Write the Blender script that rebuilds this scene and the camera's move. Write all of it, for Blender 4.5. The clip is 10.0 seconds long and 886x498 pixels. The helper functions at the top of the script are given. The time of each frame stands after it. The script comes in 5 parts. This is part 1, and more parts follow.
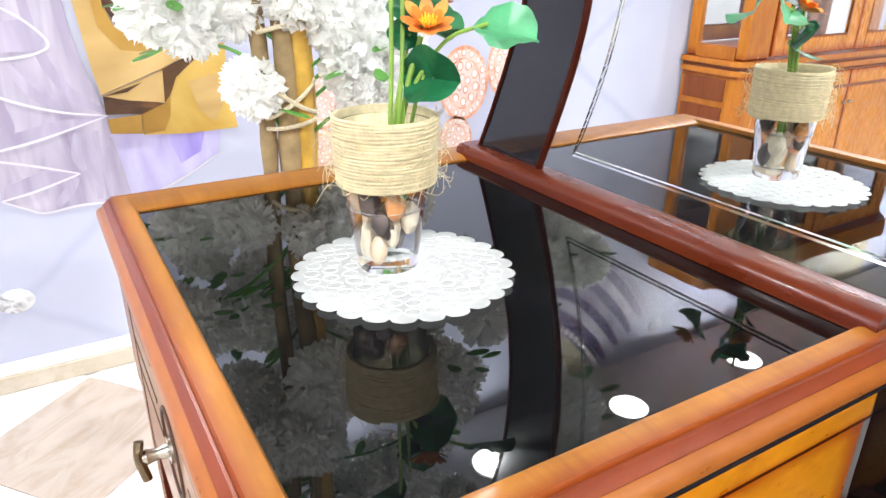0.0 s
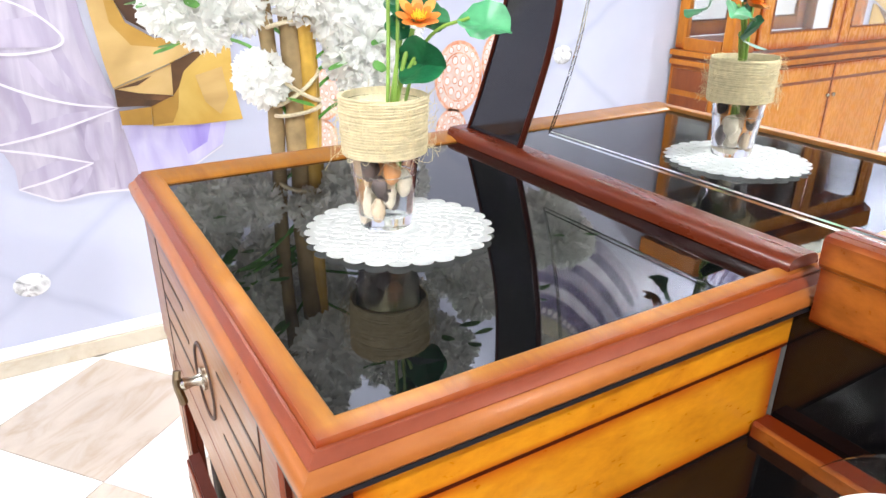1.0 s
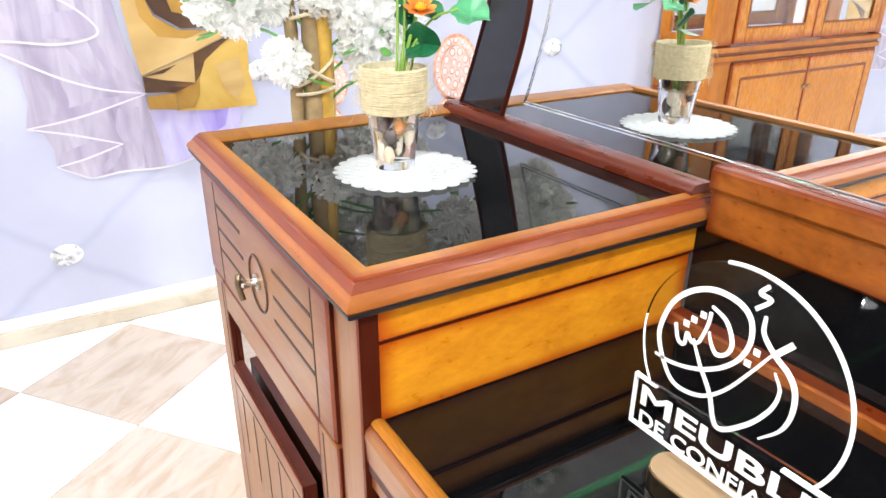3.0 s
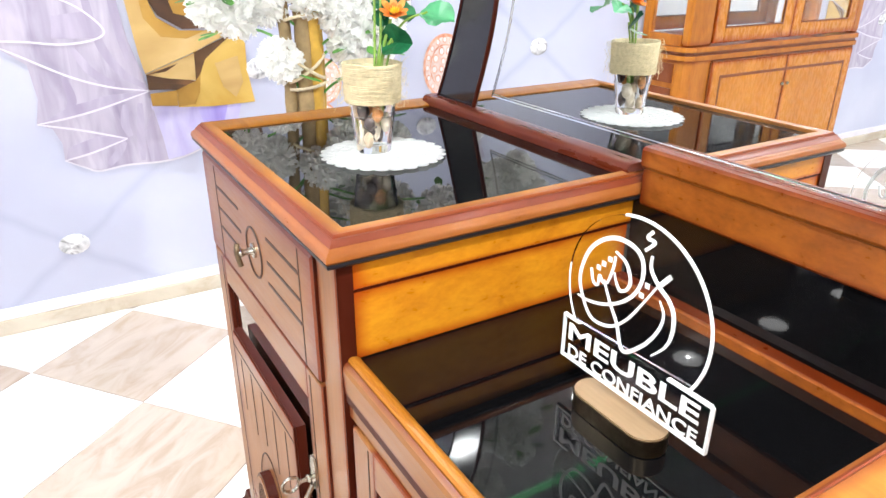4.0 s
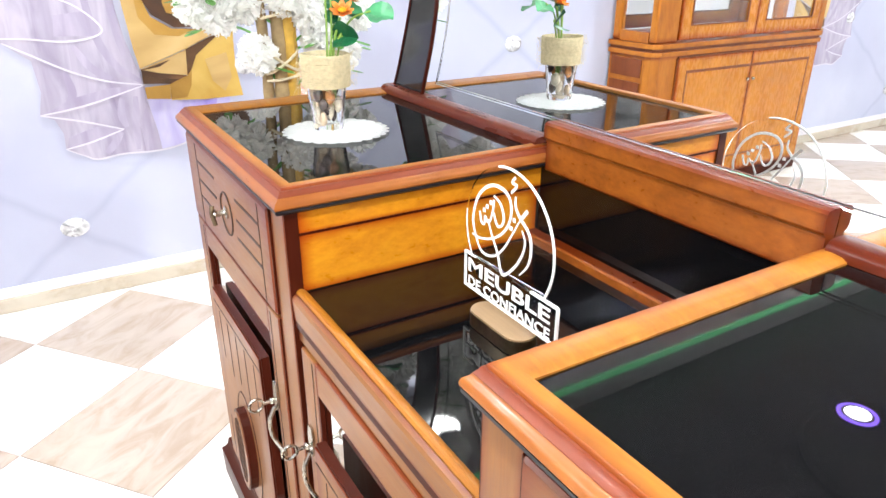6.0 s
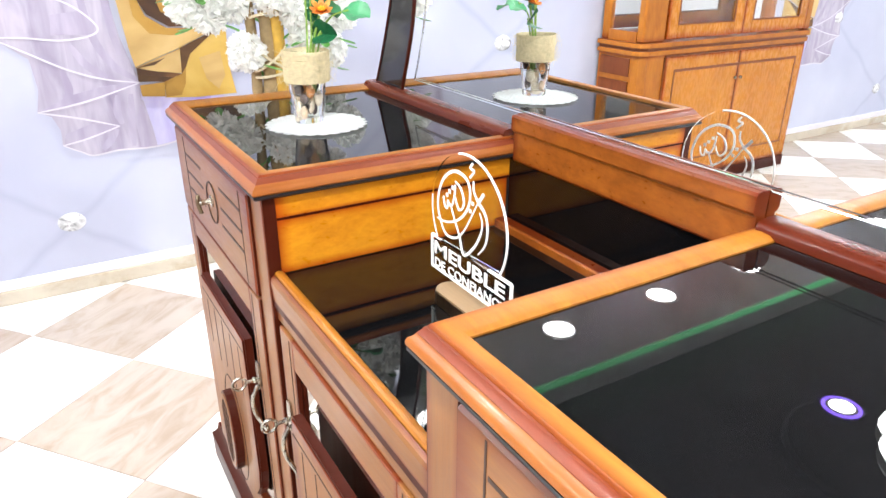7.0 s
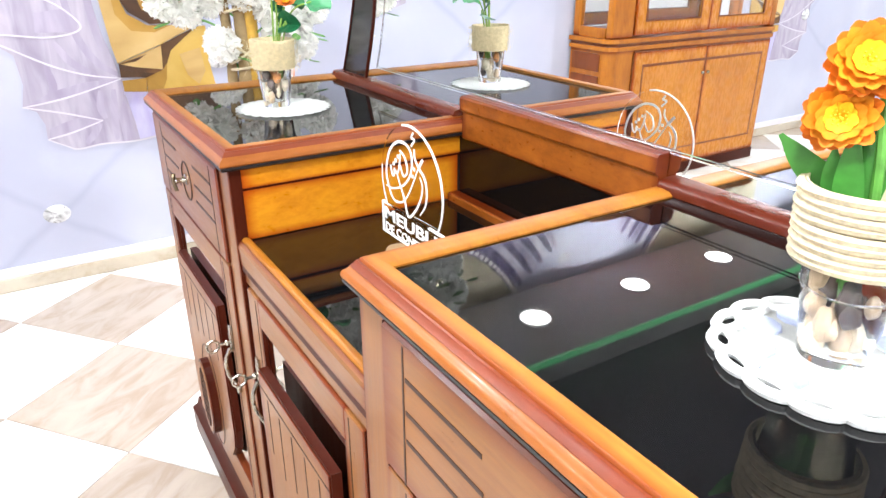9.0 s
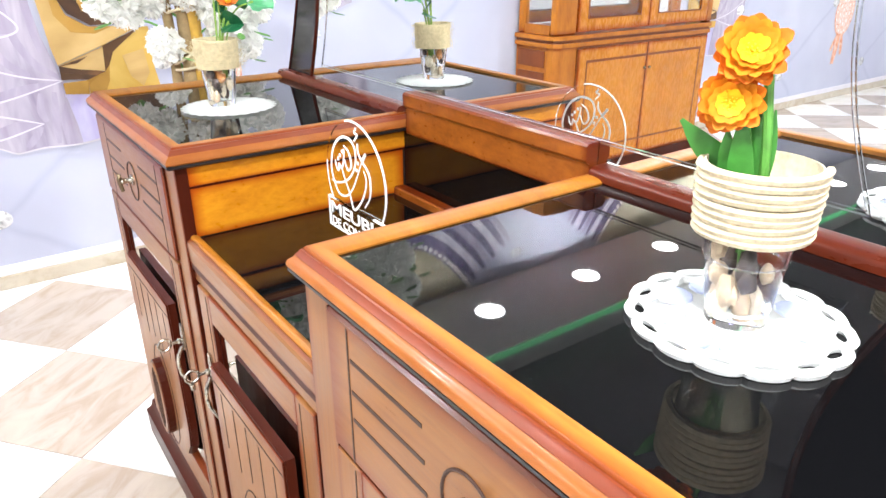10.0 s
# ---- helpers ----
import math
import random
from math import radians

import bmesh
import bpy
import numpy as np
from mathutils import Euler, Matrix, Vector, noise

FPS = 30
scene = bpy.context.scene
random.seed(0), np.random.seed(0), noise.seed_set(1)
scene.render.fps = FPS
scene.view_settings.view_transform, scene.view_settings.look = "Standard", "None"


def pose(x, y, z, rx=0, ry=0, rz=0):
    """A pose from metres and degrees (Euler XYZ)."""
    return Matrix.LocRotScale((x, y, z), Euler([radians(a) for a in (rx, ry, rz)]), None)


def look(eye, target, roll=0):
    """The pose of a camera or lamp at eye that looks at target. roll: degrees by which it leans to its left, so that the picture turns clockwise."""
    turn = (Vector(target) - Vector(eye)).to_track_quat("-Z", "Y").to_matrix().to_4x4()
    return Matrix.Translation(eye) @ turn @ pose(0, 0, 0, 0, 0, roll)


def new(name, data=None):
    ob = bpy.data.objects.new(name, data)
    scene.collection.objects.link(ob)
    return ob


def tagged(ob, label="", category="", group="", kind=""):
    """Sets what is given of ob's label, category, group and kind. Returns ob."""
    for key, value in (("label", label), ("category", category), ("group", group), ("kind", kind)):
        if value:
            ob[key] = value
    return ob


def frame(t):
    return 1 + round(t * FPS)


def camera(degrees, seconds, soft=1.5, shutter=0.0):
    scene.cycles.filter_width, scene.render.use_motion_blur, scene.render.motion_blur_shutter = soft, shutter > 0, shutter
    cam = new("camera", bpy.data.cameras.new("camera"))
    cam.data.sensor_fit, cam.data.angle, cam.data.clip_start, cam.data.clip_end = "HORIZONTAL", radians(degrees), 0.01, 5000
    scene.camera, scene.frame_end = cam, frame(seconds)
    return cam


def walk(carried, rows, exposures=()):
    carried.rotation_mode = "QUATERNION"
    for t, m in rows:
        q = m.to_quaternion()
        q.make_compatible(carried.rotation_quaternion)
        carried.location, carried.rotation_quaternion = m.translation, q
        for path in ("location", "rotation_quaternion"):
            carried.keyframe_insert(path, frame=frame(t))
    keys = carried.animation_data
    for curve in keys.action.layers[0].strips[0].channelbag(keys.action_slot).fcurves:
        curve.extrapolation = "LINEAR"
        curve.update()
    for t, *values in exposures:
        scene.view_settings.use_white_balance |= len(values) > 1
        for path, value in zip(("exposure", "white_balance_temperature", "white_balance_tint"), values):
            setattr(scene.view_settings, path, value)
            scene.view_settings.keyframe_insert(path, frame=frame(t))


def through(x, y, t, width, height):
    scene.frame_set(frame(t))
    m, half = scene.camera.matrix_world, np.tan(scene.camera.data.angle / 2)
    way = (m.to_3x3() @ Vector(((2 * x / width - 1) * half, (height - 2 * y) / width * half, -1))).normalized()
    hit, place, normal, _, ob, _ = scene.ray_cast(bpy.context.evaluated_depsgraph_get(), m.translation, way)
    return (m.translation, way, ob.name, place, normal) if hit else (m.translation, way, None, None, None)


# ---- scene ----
cam = camera(65.9, 10.0)
PATH = [
    (0, (0.143, 0.119, 1.153), (1.084, 1.7, 0.37), 0.4),
    (0.5, (0.124, 0.078, 1.153), (1.068, 1.658, 0.371), 0.6),
    (1, (0.098, 0.027, 1.16), (1.041, 1.603, 0.368), 0.3),
    (1.5, (0.069, -0.012, 1.158), (1.014, 1.558, 0.357), 0.3),
    (2, (0.036, -0.059, 1.156), (0.979, 1.511, 0.353), 0.4),
    (2.5, (0.013, -0.103, 1.163), (0.956, 1.468, 0.362), 0.4),
    (4, (-0.04, -0.284, 1.185), (0.906, 1.286, 0.384), 0.3),
    (4.5, (-0.05, -0.341, 1.192), (0.895, 1.227, 0.387), 0.2),
    (5, (-0.059, -0.405, 1.194), (0.888, 1.163, 0.392), 0.3),
    (5.5, (-0.058, -0.45, 1.197), (0.887, 1.119, 0.394), 0.2),
    (7, (-0.05, -0.567, 1.202), (0.895, 1.003, 0.4), 0.2),
    (7.5, (-0.049, -0.594, 1.201), (0.898, 0.974, 0.398), 0.1),
    (8, (-0.049, -0.63, 1.198), (0.898, 0.938, 0.395), 0.1),
    (8.5, (-0.057, -0.664, 1.197), (0.895, 0.903, 0.397), 0.0),
    (9, (-0.059, -0.696, 1.193), (0.913, 0.86, 0.395), -0.0),
    (9.5, (-0.063, -0.72, 1.194), (0.955, 0.805, 0.394), 0.0),
    (10, (-0.066, -0.737, 1.196), (1.009, 0.746, 0.395), -0.1),
]
walk(cam, [(t, look(eye, target, roll)) for t, eye, target, roll in PATH])

# ---- world and light ----
scene.world = bpy.data.worlds.new("world")
scene.world.use_nodes = True
scene.world.node_tree.nodes["Background"].inputs[0].default_value = (0.9, 0.93, 1.0, 1)
scene.world.node_tree.nodes["Background"].inputs[1].default_value = 0.3
scene.view_settings.exposure = 0.39

WALL_Y, SOFFIT_Z, CEIL_Z = 2.16, 2.52, 2.68
WEST, EAST, SOUTH = -6.2, 3.6, -4.2
SOFFIT_W = 0.65
LAMP_W = 24.0


# ---- materials ----
def nodes_of(name):
    m = bpy.data.materials.new(name)
    m.use_nodes = True
    return m, m.node_tree, m.node_tree.nodes["Principled BSDF"]


def link(t, a, b):
    t.links.new(a, b)


def coords(t, scale=(1, 1, 1), rot=(0, 0, 0)):
    c = t.nodes.new("ShaderNodeTexCoord")
    mp = t.nodes.new("ShaderNodeMapping")
    mp.inputs["Scale"].default_value = scale
    mp.inputs["Rotation"].default_value = rot
    link(t, c.outputs["Object"], mp.inputs["Vector"])
    return mp.outputs["Vector"]


def noise_tex(t, vec, scale, detail=4, rough=0.55, dist=0.0):
    n = t.nodes.new("ShaderNodeTexNoise")
    n.inputs["Scale"].default_value = scale
    n.inputs["Detail"].default_value = detail
    n.inputs["Roughness"].default_value = rough
    n.inputs["Distortion"].default_value = dist
    link(t, vec, n.inputs["Vector"])
    return n.outputs["Fac"]


def ramp(t, fac, stops):
    r = t.nodes.new("ShaderNodeValToRGB")
    el = r.color_ramp.elements
    while len(el) < len(stops):
        el.new(0.5)
    for e, (p, c) in zip(el, stops):
        e.position = p
        e.color = (*c, 1)
    link(t, fac, r.inputs["Fac"])
    return r.outputs["Color"]


def mixc(t, fac, a, b, kind="MIX"):
    m = t.nodes.new("ShaderNodeMix")
    m.data_type, m.blend_type = "RGBA", kind
    for socket, v in ((m.inputs[0], fac), (m.inputs[6], a), (m.inputs[7], b)):
        if isinstance(v, bpy.types.NodeSocket):
            link(t, v, socket)
        elif isinstance(v, tuple):
            socket.default_value = (*v, 1)
        else:
            socket.default_value = v
    return m.outputs[2]


def bump(t, b, height, strength, distance=0.002):
    n = t.nodes.new("ShaderNodeBump")
    n.inputs["Strength"].default_value = strength
    n.inputs["Distance"].default_value = distance
    link(t, height, n.inputs["Height"])
    link(t, n.outputs["Normal"], b.inputs["Normal"])


def plain(name, color, rough=0.5, metal=0.0, vary=0.12, scale=20.0, bumps=0.0, coat=0.0, spec=0.5):
    m, t, b = nodes_of(name)
    v = coords(t)
    f = noise_tex(t, v, scale, 5)
    lo = tuple(max(0, c * (1 - vary)) for c in color)
    hi = tuple(min(1, c * (1 + vary)) for c in color)
    link(t, ramp(t, f, [(0.3, lo), (0.7, hi)]), b.inputs["Base Color"])
    b.inputs["Roughness"].default_value = rough
    b.inputs["Metallic"].default_value = metal
    b.inputs["Specular IOR Level"].default_value = spec
    b.inputs["Coat Weight"].default_value = coat
    b.inputs["Coat Roughness"].default_value = 0.08
    if bumps:
        bump(t, b, noise_tex(t, v, scale * 6, 4), bumps)
    return m


def wood(name, dark, mid, light, stretch, rough=0.32, coat=0.35, dirt=1.0, burst=None, relief=0.08, gloss=0.3):
    """Lacquered cherry-stained wood; stretch: scale of the grain along x, y, z (small along the fibre)."""
    m, t, b = nodes_of(name)
    v = coords(t, stretch)
    grain = noise_tex(t, v, 9.0, 7, 0.62, 0.6)
    fine = noise_tex(t, v, 42.0, 5, 0.6)
    cloud = noise_tex(t, coords(t), 6.0, 3, 0.5)
    c = ramp(t, grain, [(0.25, dark), (0.5, mid), (0.78, light)])
    c = mixc(t, 0.35, c, ramp(t, fine, [(0.3, tuple(x * 0.72 for x in mid)), (0.7, light)]))
    c = mixc(t, 0.5 * dirt, c, ramp(t, cloud, [(0.3, (0.62, 0.6, 0.58)), (0.7, (1.0, 1.0, 1.0))]), "MULTIPLY")
    if burst:
        # sunburst finish: a red-brown stain sprayed along the borders of the piece
        g = t.nodes.new("ShaderNodeTexCoord")
        sp = t.nodes.new("ShaderNodeSeparateXYZ")
        link(t, g.outputs["Generated"], sp.inputs[0])
        for axis, width in enumerate(burst):
            if not width:
                continue
            d = t.nodes.new("ShaderNodeMath")
            d.operation = "PINGPONG"
            link(t, sp.outputs[axis], d.inputs[0])
            d.inputs[1].default_value = 0.5
            wob = t.nodes.new("ShaderNodeMath")
            wob.operation = "MULTIPLY_ADD"
            link(t, cloud, wob.inputs[0])
            wob.inputs[1].default_value = width * 0.6
            link(t, d.outputs[0], wob.inputs[2])
            edge = ramp(t, wob.outputs[0], [(width * 0.3, (0.85,) * 3), (width * 1.3, (0.0,) * 3)])
            c = mixc(t, edge, c, tuple(x * k for x, k in zip(dark, (0.75, 0.30, 0.25))))
    link(t, c, b.inputs["Base Color"])
    link(t, ramp(t, fine, [(0.2, (rough * 0.8,) * 3), (0.8, (rough * 1.3,) * 3)]), b.inputs["Roughness"])
    b.inputs["Coat Weight"].default_value = coat * 0.5
    b.inputs["Coat Roughness"].default_value = 0.12
    b.inputs["Specular IOR Level"].default_value = gloss
    bump(t, b, fine, relief, 0.001)
    return m


ORANGE = ((0.26, 0.072, 0.007), (0.40, 0.140, 0.014), (0.51, 0.207, 0.024))
TAN = ((0.195, 0.065, 0.017), (0.265, 0.102, 0.027), (0.325, 0.138, 0.040))
RED = ((0.042, 0.0055, 0.002), (0.052, 0.007, 0.0025), (0.066, 0.010, 0.0035))
wood_y = wood("honey_wood_y", *ORANGE, (6, 0.6, 6))
wood_z = wood("front_wood_z", *TAN, (6, 6, 0.6), burst=(0, 0.21, 0))
wood_fy = wood("front_wood_y", *TAN, (6, 0.6, 6), burst=(0, 0.03, 0.13))
wood_drawer = wood("drawer_wood", *TAN, (6, 0.6, 6), burst=(0, 0.075, 0.13))
wood_board = wood("board_wood", *TAN, (6, 6, 0.6), burst=(0, 0.09, 0.05))
wood_rim = wood("rim_wood", *ORANGE, (5, 0.7, 5), 0.38, 0.12, burst=(0.022, 0.018, 0), relief=0.03)
wood_red = wood("red_stained_wood", *RED, (1.2, 0.3, 1.2), 0.34, 0.0, 0.3, None, 0.01, 0.12)
wood_rail = wood("mahogany_rail_wood", (0.070, 0.0085, 0.003), (0.105, 0.014, 0.004), (0.145, 0.024, 0.006), (1.2, 0.3, 1.2), 0.28, 0.25, 0.3, None, 0.004, 0.25)
wood_redz = wood("red_stained_wood_z", *RED, (2, 2, 0.3), 0.34, 0.1, 0.5, None, 0.015, 0.15)
wood_burr = wood("figured_wood", (0.44, 0.125, 0.006), (0.66, 0.235, 0.010), (0.78, 0.335, 0.018), (1.6, 3, 3.2), 0.3, 0.3, 0.8, (0.05, 0, 0.16))
wood_bead = wood("bead_wood", (0.14, 0.022, 0.008), (0.20, 0.036, 0.012), (0.27, 0.055, 0.018), (0.7, 0.7, 2.0), 0.36, 0.15, 0.4)
wood_edge = wood("moulding_wood", (0.25, 0.066, 0.013), (0.33, 0.10, 0.02), (0.41, 0.138, 0.028), (0.7, 0.7, 2.0), 0.30, 0.3, 0.4)
wood_beam = wood("beam_wood", (0.15, 0.034, 0.005), (0.27, 0.072, 0.010), (0.43, 0.128, 0.016), (3, 1.6, 3), 0.30, 0.3, 1.0, (0, 0.03, 0.12), 0.015)
# dark colour that stands for the shade inside cut lines
groove_shade = plain("shaded_groove", (0.035, 0.012, 0.007), 0.5)
line_black = plain("thin_black_strip", (0.012, 0.012, 0.016), 0.35)
# near-black, so the shade in gaps between the fronts lies in the colour
inside_dark = plain("shaded_interior", (0.012, 0.007, 0.006), 0.4)
silver = plain("aged_nickel", (0.46, 0.43, 0.37), 0.25, 1.0, 0.25, 60)
bronze = plain("aged_bronze", (0.16, 0.12, 0.075), 0.32, 1.0, 0.3, 80)
leather = plain("strap_leather", (0.55, 0.42, 0.16), 0.5)


def black_glass():
    m, t, b = nodes_of("black_glass")
    b.inputs["Base Color"].default_value = (0.003, 0.003, 0.0035, 1)
    f = noise_tex(t, coords(t), 3.0, 4)
    link(t, ramp(t, f, [(0.35, (0.012,) * 3), (0.75, (0.035,) * 3)]), b.inputs["Roughness"])
    b.inputs["IOR"].default_value = 1.41
    return m


def mirror_mat(name, tint=(0.93, 0.95, 0.95), rough=0.004):
    m, t, b = nodes_of(name)
    b.inputs["Base Color"].default_value = (*tint, 1)
    b.inputs["Metallic"].default_value = 1.0
    b.inputs["Roughness"].default_value = rough
    return m


def glass_mat(name, tint=(0.96, 0.98, 0.98), rough=0.0, ior=1.46):
    m, t, b = nodes_of(name)
    b.inputs["Base Color"].default_value = (*tint, 1)
    b.inputs["Transmission Weight"].default_value = 1.0
    b.inputs["Roughness"].default_value = rough
    b.inputs["IOR"].default_value = ior
    return m


glass_black = black_glass()
mirror_silver = mirror_mat("mirror_silver")
door_mirror = mirror_mat("smoked_mirror", (0.72, 0.72, 0.70), 0.03)
clear_glass = glass_mat("clear_glass")
acrylic = glass_mat("clear_acrylic", (0.97, 0.98, 0.98), 0.0, 1.12)
etched = plain("white_frosted_edge", (0.86, 0.86, 0.85), 0.45, vary=0.03)
gap_black = plain("dark_mirror_frame", (0.012, 0.012, 0.016), 0.12, vary=0.2, scale=4)


def marble(name, base, vein, stain):
    m, t, b = nodes_of(name)
    info = t.nodes.new("ShaderNodeObjectInfo")
    c = t.nodes.new("ShaderNodeTexCoord")
    add = t.nodes.new("ShaderNodeVectorMath")
    add.operation = "MULTIPLY_ADD"
    link(t, info.outputs["Random"], add.inputs[0])
    add.inputs[1].default_value = (37, 53, 11)
    link(t, c.outputs["Object"], add.inputs[2])
    mp = t.nodes.new("ShaderNodeMapping")
    mp.inputs["Scale"].default_value = (1.0, 2.6, 1.0)
    mp.inputs["Rotation"].default_value = (0, 0, 0.7)
    link(t, add.outputs[0], mp.inputs["Vector"])
    f = noise_tex(t, mp.outputs[0], 4.5, 8, 0.62, 1.2)
    g = noise_tex(t, mp.outputs[0], 1.6, 4, 0.5)
    col = ramp(t, f, [(0.36, vein), (0.5, base), (0.62, tuple(min(1, x * 1.08) for x in base))])
    col = mixc(t, 0.6, col, ramp(t, g, [(0.35, stain), (0.6, (1, 1, 1))]), "MULTIPLY")
    link(t, col, b.inputs["Base Color"])
    b.inputs["Roughness"].default_value = 0.16
    bump(t, b, f, 0.03)
    return m


tile_white = marble("cream_marble_tile", (0.74, 0.72, 0.69), (0.68, 0.63, 0.56), (0.97, 0.95, 0.93))
tile_beige = marble("beige_marble_tile", (0.42, 0.35, 0.295), (0.36, 0.28, 0.22), (0.93, 0.89, 0.85))
skirt_mat = marble("skirting_marble", (0.56, 0.50, 0.41), (0.48, 0.40, 0.30), (0.95, 0.91, 0.87))
grout = plain("grout", (0.62, 0.58, 0.53), 0.7)
ceiling_white = plain("ceiling_paint", (0.80, 0.80, 0.80), 0.6, vary=0.03, scale=3)
plaster = plain("plain_wall_paint", (0.78, 0.76, 0.80), 0.55, vary=0.05, scale=2)


def quilted_paper():
    """Printed lilac wallpaper: soft quilting, creases running diagonally from button to button."""
    m, t, b = nodes_of("quilted_wallpaper")
    c = t.nodes.new("ShaderNodeTexCoord")
    s = t.nodes.new("ShaderNodeSeparateXYZ")
    link(t, c.outputs["Object"], s.inputs[0])

    def calc(op, a, bb=None, cc=None):
        n = t.nodes.new("ShaderNodeMath")
        n.operation = op
        for i, v in enumerate((a, bb, cc)):
            if v is None:
                continue
            if isinstance(v, (int, float)):
                n.inputs[i].default_value = v
            else:
                link(t, v, n.inputs[i])
        return n.outputs[0]

    wob = calc("MULTIPLY", calc("SUBTRACT", noise_tex(t, c.outputs["Object"], 3.0, 2), 0.5), 0.10)
    u = calc("DIVIDE", calc("ADD", s.outputs[0], 0.012), BUTTON_DX)
    v = calc("DIVIDE", calc("SUBTRACT", s.outputs[2], BUTTON_Z), BUTTON_DZ)
    a = calc("ADD", calc("MULTIPLY", calc("ADD", u, v), 0.5), wob)
    d = calc("SUBTRACT", calc("MULTIPLY", calc("SUBTRACT", u, v), 0.5), wob)
    fa = calc("ABSOLUTE", calc("SUBTRACT", calc("FRACT", calc("ADD", a, 0.5)), 0.5))
    fd = calc("ABSOLUTE", calc("SUBTRACT", calc("FRACT", calc("ADD", d, 0.5)), 0.5))
    crease = calc("MINIMUM", fa, fd)
    pillow = calc("MULTIPLY", fa, fd)
    base = ramp(t, noise_tex(t, c.outputs["Object"], 1.3, 4), [(0.3, (0.44, 0.455, 0.585)), (0.55, (0.53, 0.545, 0.665)), (0.75, (0.635, 0.645, 0.75))])
    base = mixc(t, ramp(t, pillow, [(0.0, (0.0,) * 3), (0.18, (1.0,) * 3)]), mixc(t, 0.5, base, (0.46, 0.48, 0.62)), base)
    base = mixc(t, ramp(t, crease, [(0.0, (0.42,) * 3), (0.03, (0.0,) * 3)]), base, (0.34, 0.36, 0.50))
    link(t, base, b.inputs["Base Color"])
    b.inputs["Roughness"].default_value = 0.5
    return m


BUTTON_DX, BUTTON_DZ, BUTTON_Z = 0.68, 0.525, 0.275
paper = quilted_paper()


def printed(name, dark, mid, light, scale, stretch=(1, 1, 1), rot=0.0, rough=0.5, dist=0.5):
    m, t, b = nodes_of(name)
    v = coords(t, stretch, (0, rot, 0))
    f = noise_tex(t, v, scale, 5, 0.5, dist)
    link(t, ramp(t, f, [(0.28, dark), (0.5, mid), (0.72, light)]), b.inputs["Base Color"])
    b.inputs["Roughness"].default_value = rough
    return m


drape_print = printed("printed_drape", (0.26, 0.22, 0.32), (0.415, 0.375, 0.475), (0.55, 0.51, 0.59), 5, (3.4, 1, 0.6), 0.2)
pleat_print = printed("printed_pleat", (0.33, 0.285, 0.40), (0.39, 0.345, 0.46), (0.48, 0.435, 0.54), 7, (3.4, 1, 0.6), 0.2)
hem_print = plain("printed_white_hem", (0.74, 0.71, 0.76), 0.5, vary=0.03)
drape_hem = plain("printed_soft_hem", (0.66, 0.63, 0.70), 0.5, vary=0.05)
gold_print = printed("printed_gold_paper", (0.34, 0.18, 0.025), (0.54, 0.33, 0.06), (0.70, 0.49, 0.14), 3.2, (1, 1, 1.6), 0.5)
gold_deep = printed("printed_deep_gold", (0.26, 0.13, 0.02), (0.42, 0.23, 0.04), (0.56, 0.34, 0.08), 3, (1, 1, 1.6), 0.4)
gold_brown = printed("printed_gold_brown", (0.05, 0.022, 0.010), (0.13, 0.06, 0.02), (0.28, 0.145, 0.045), 4, (1, 1, 1.6), 0.4)
veil_deep = printed("printed_deep_veil", (0.26, 0.20, 0.60), (0.38, 0.32, 0.70), (0.50, 0.46, 0.76), 5, (2.5, 1, 0.7), 0.3)
gold_light = printed("printed_pale_gold", (0.42, 0.26, 0.085), (0.56, 0.37, 0.14), (0.68, 0.49, 0.23), 3.4, (1, 1, 1.6), -0.4)
brown_print = printed("printed_brown_fold", (0.03, 0.015, 0.012), (0.10, 0.045, 0.02), (0.24, 0.11, 0.04), 5)
veil_print = printed("printed_violet_veil", (0.36, 0.31, 0.62), (0.49, 0.45, 0.72), (0.60, 0.58, 0.76), 6, (2.5, 1, 0.7), 0.3)
coral_print = printed("printed_coral_lace", (0.62, 0.20, 0.10), (0.80, 0.42, 0.28), (0.84, 0.66, 0.56), 30)
lace_pale = printed("printed_pale_lace", (0.74, 0.50, 0.42), (0.80, 0.64, 0.58), (0.82, 0.74, 0.72), 40)
pearl_print = plain("printed_pearl", (0.84, 0.80, 0.78), 0.35, vary=0.05)
leather_print = printed("printed_padded_leather", (0.16, 0.13, 0.07), (0.42, 0.37, 0.25), (0.66, 0.61, 0.46), 2.4, (1, 1, 2.2), 0.6)
stripe_a = printed("printed_dark_stripe", (0.06, 0.045, 0.12), (0.13, 0.10, 0.21), (0.22, 0.18, 0.30), 8, (3, 1, 0.6))
stripe_c = printed("printed_grey_stripe", (0.26, 0.24, 0.34), (0.36, 0.33, 0.43), (0.48, 0.45, 0.55), 8, (3, 1, 0.6))
leather_gleam = printed("printed_leather_gleam", (0.40, 0.36, 0.24), (0.66, 0.61, 0.46), (0.86, 0.82, 0.70), 3, (1, 1, 1.6), 0.5)
stripe_b = printed("printed_pale_stripe", (0.40, 0.38, 0.48), (0.60, 0.57, 0.66), (0.78, 0.76, 0.82), 8, (3, 1, 0.6))
button_print = printed("printed_crystal_button", (0.10, 0.10, 0.11), (0.62, 0.62, 0.64), (0.93, 0.93, 0.95), 26, (1, 1, 1), 0.6, 0.2, 1.5)



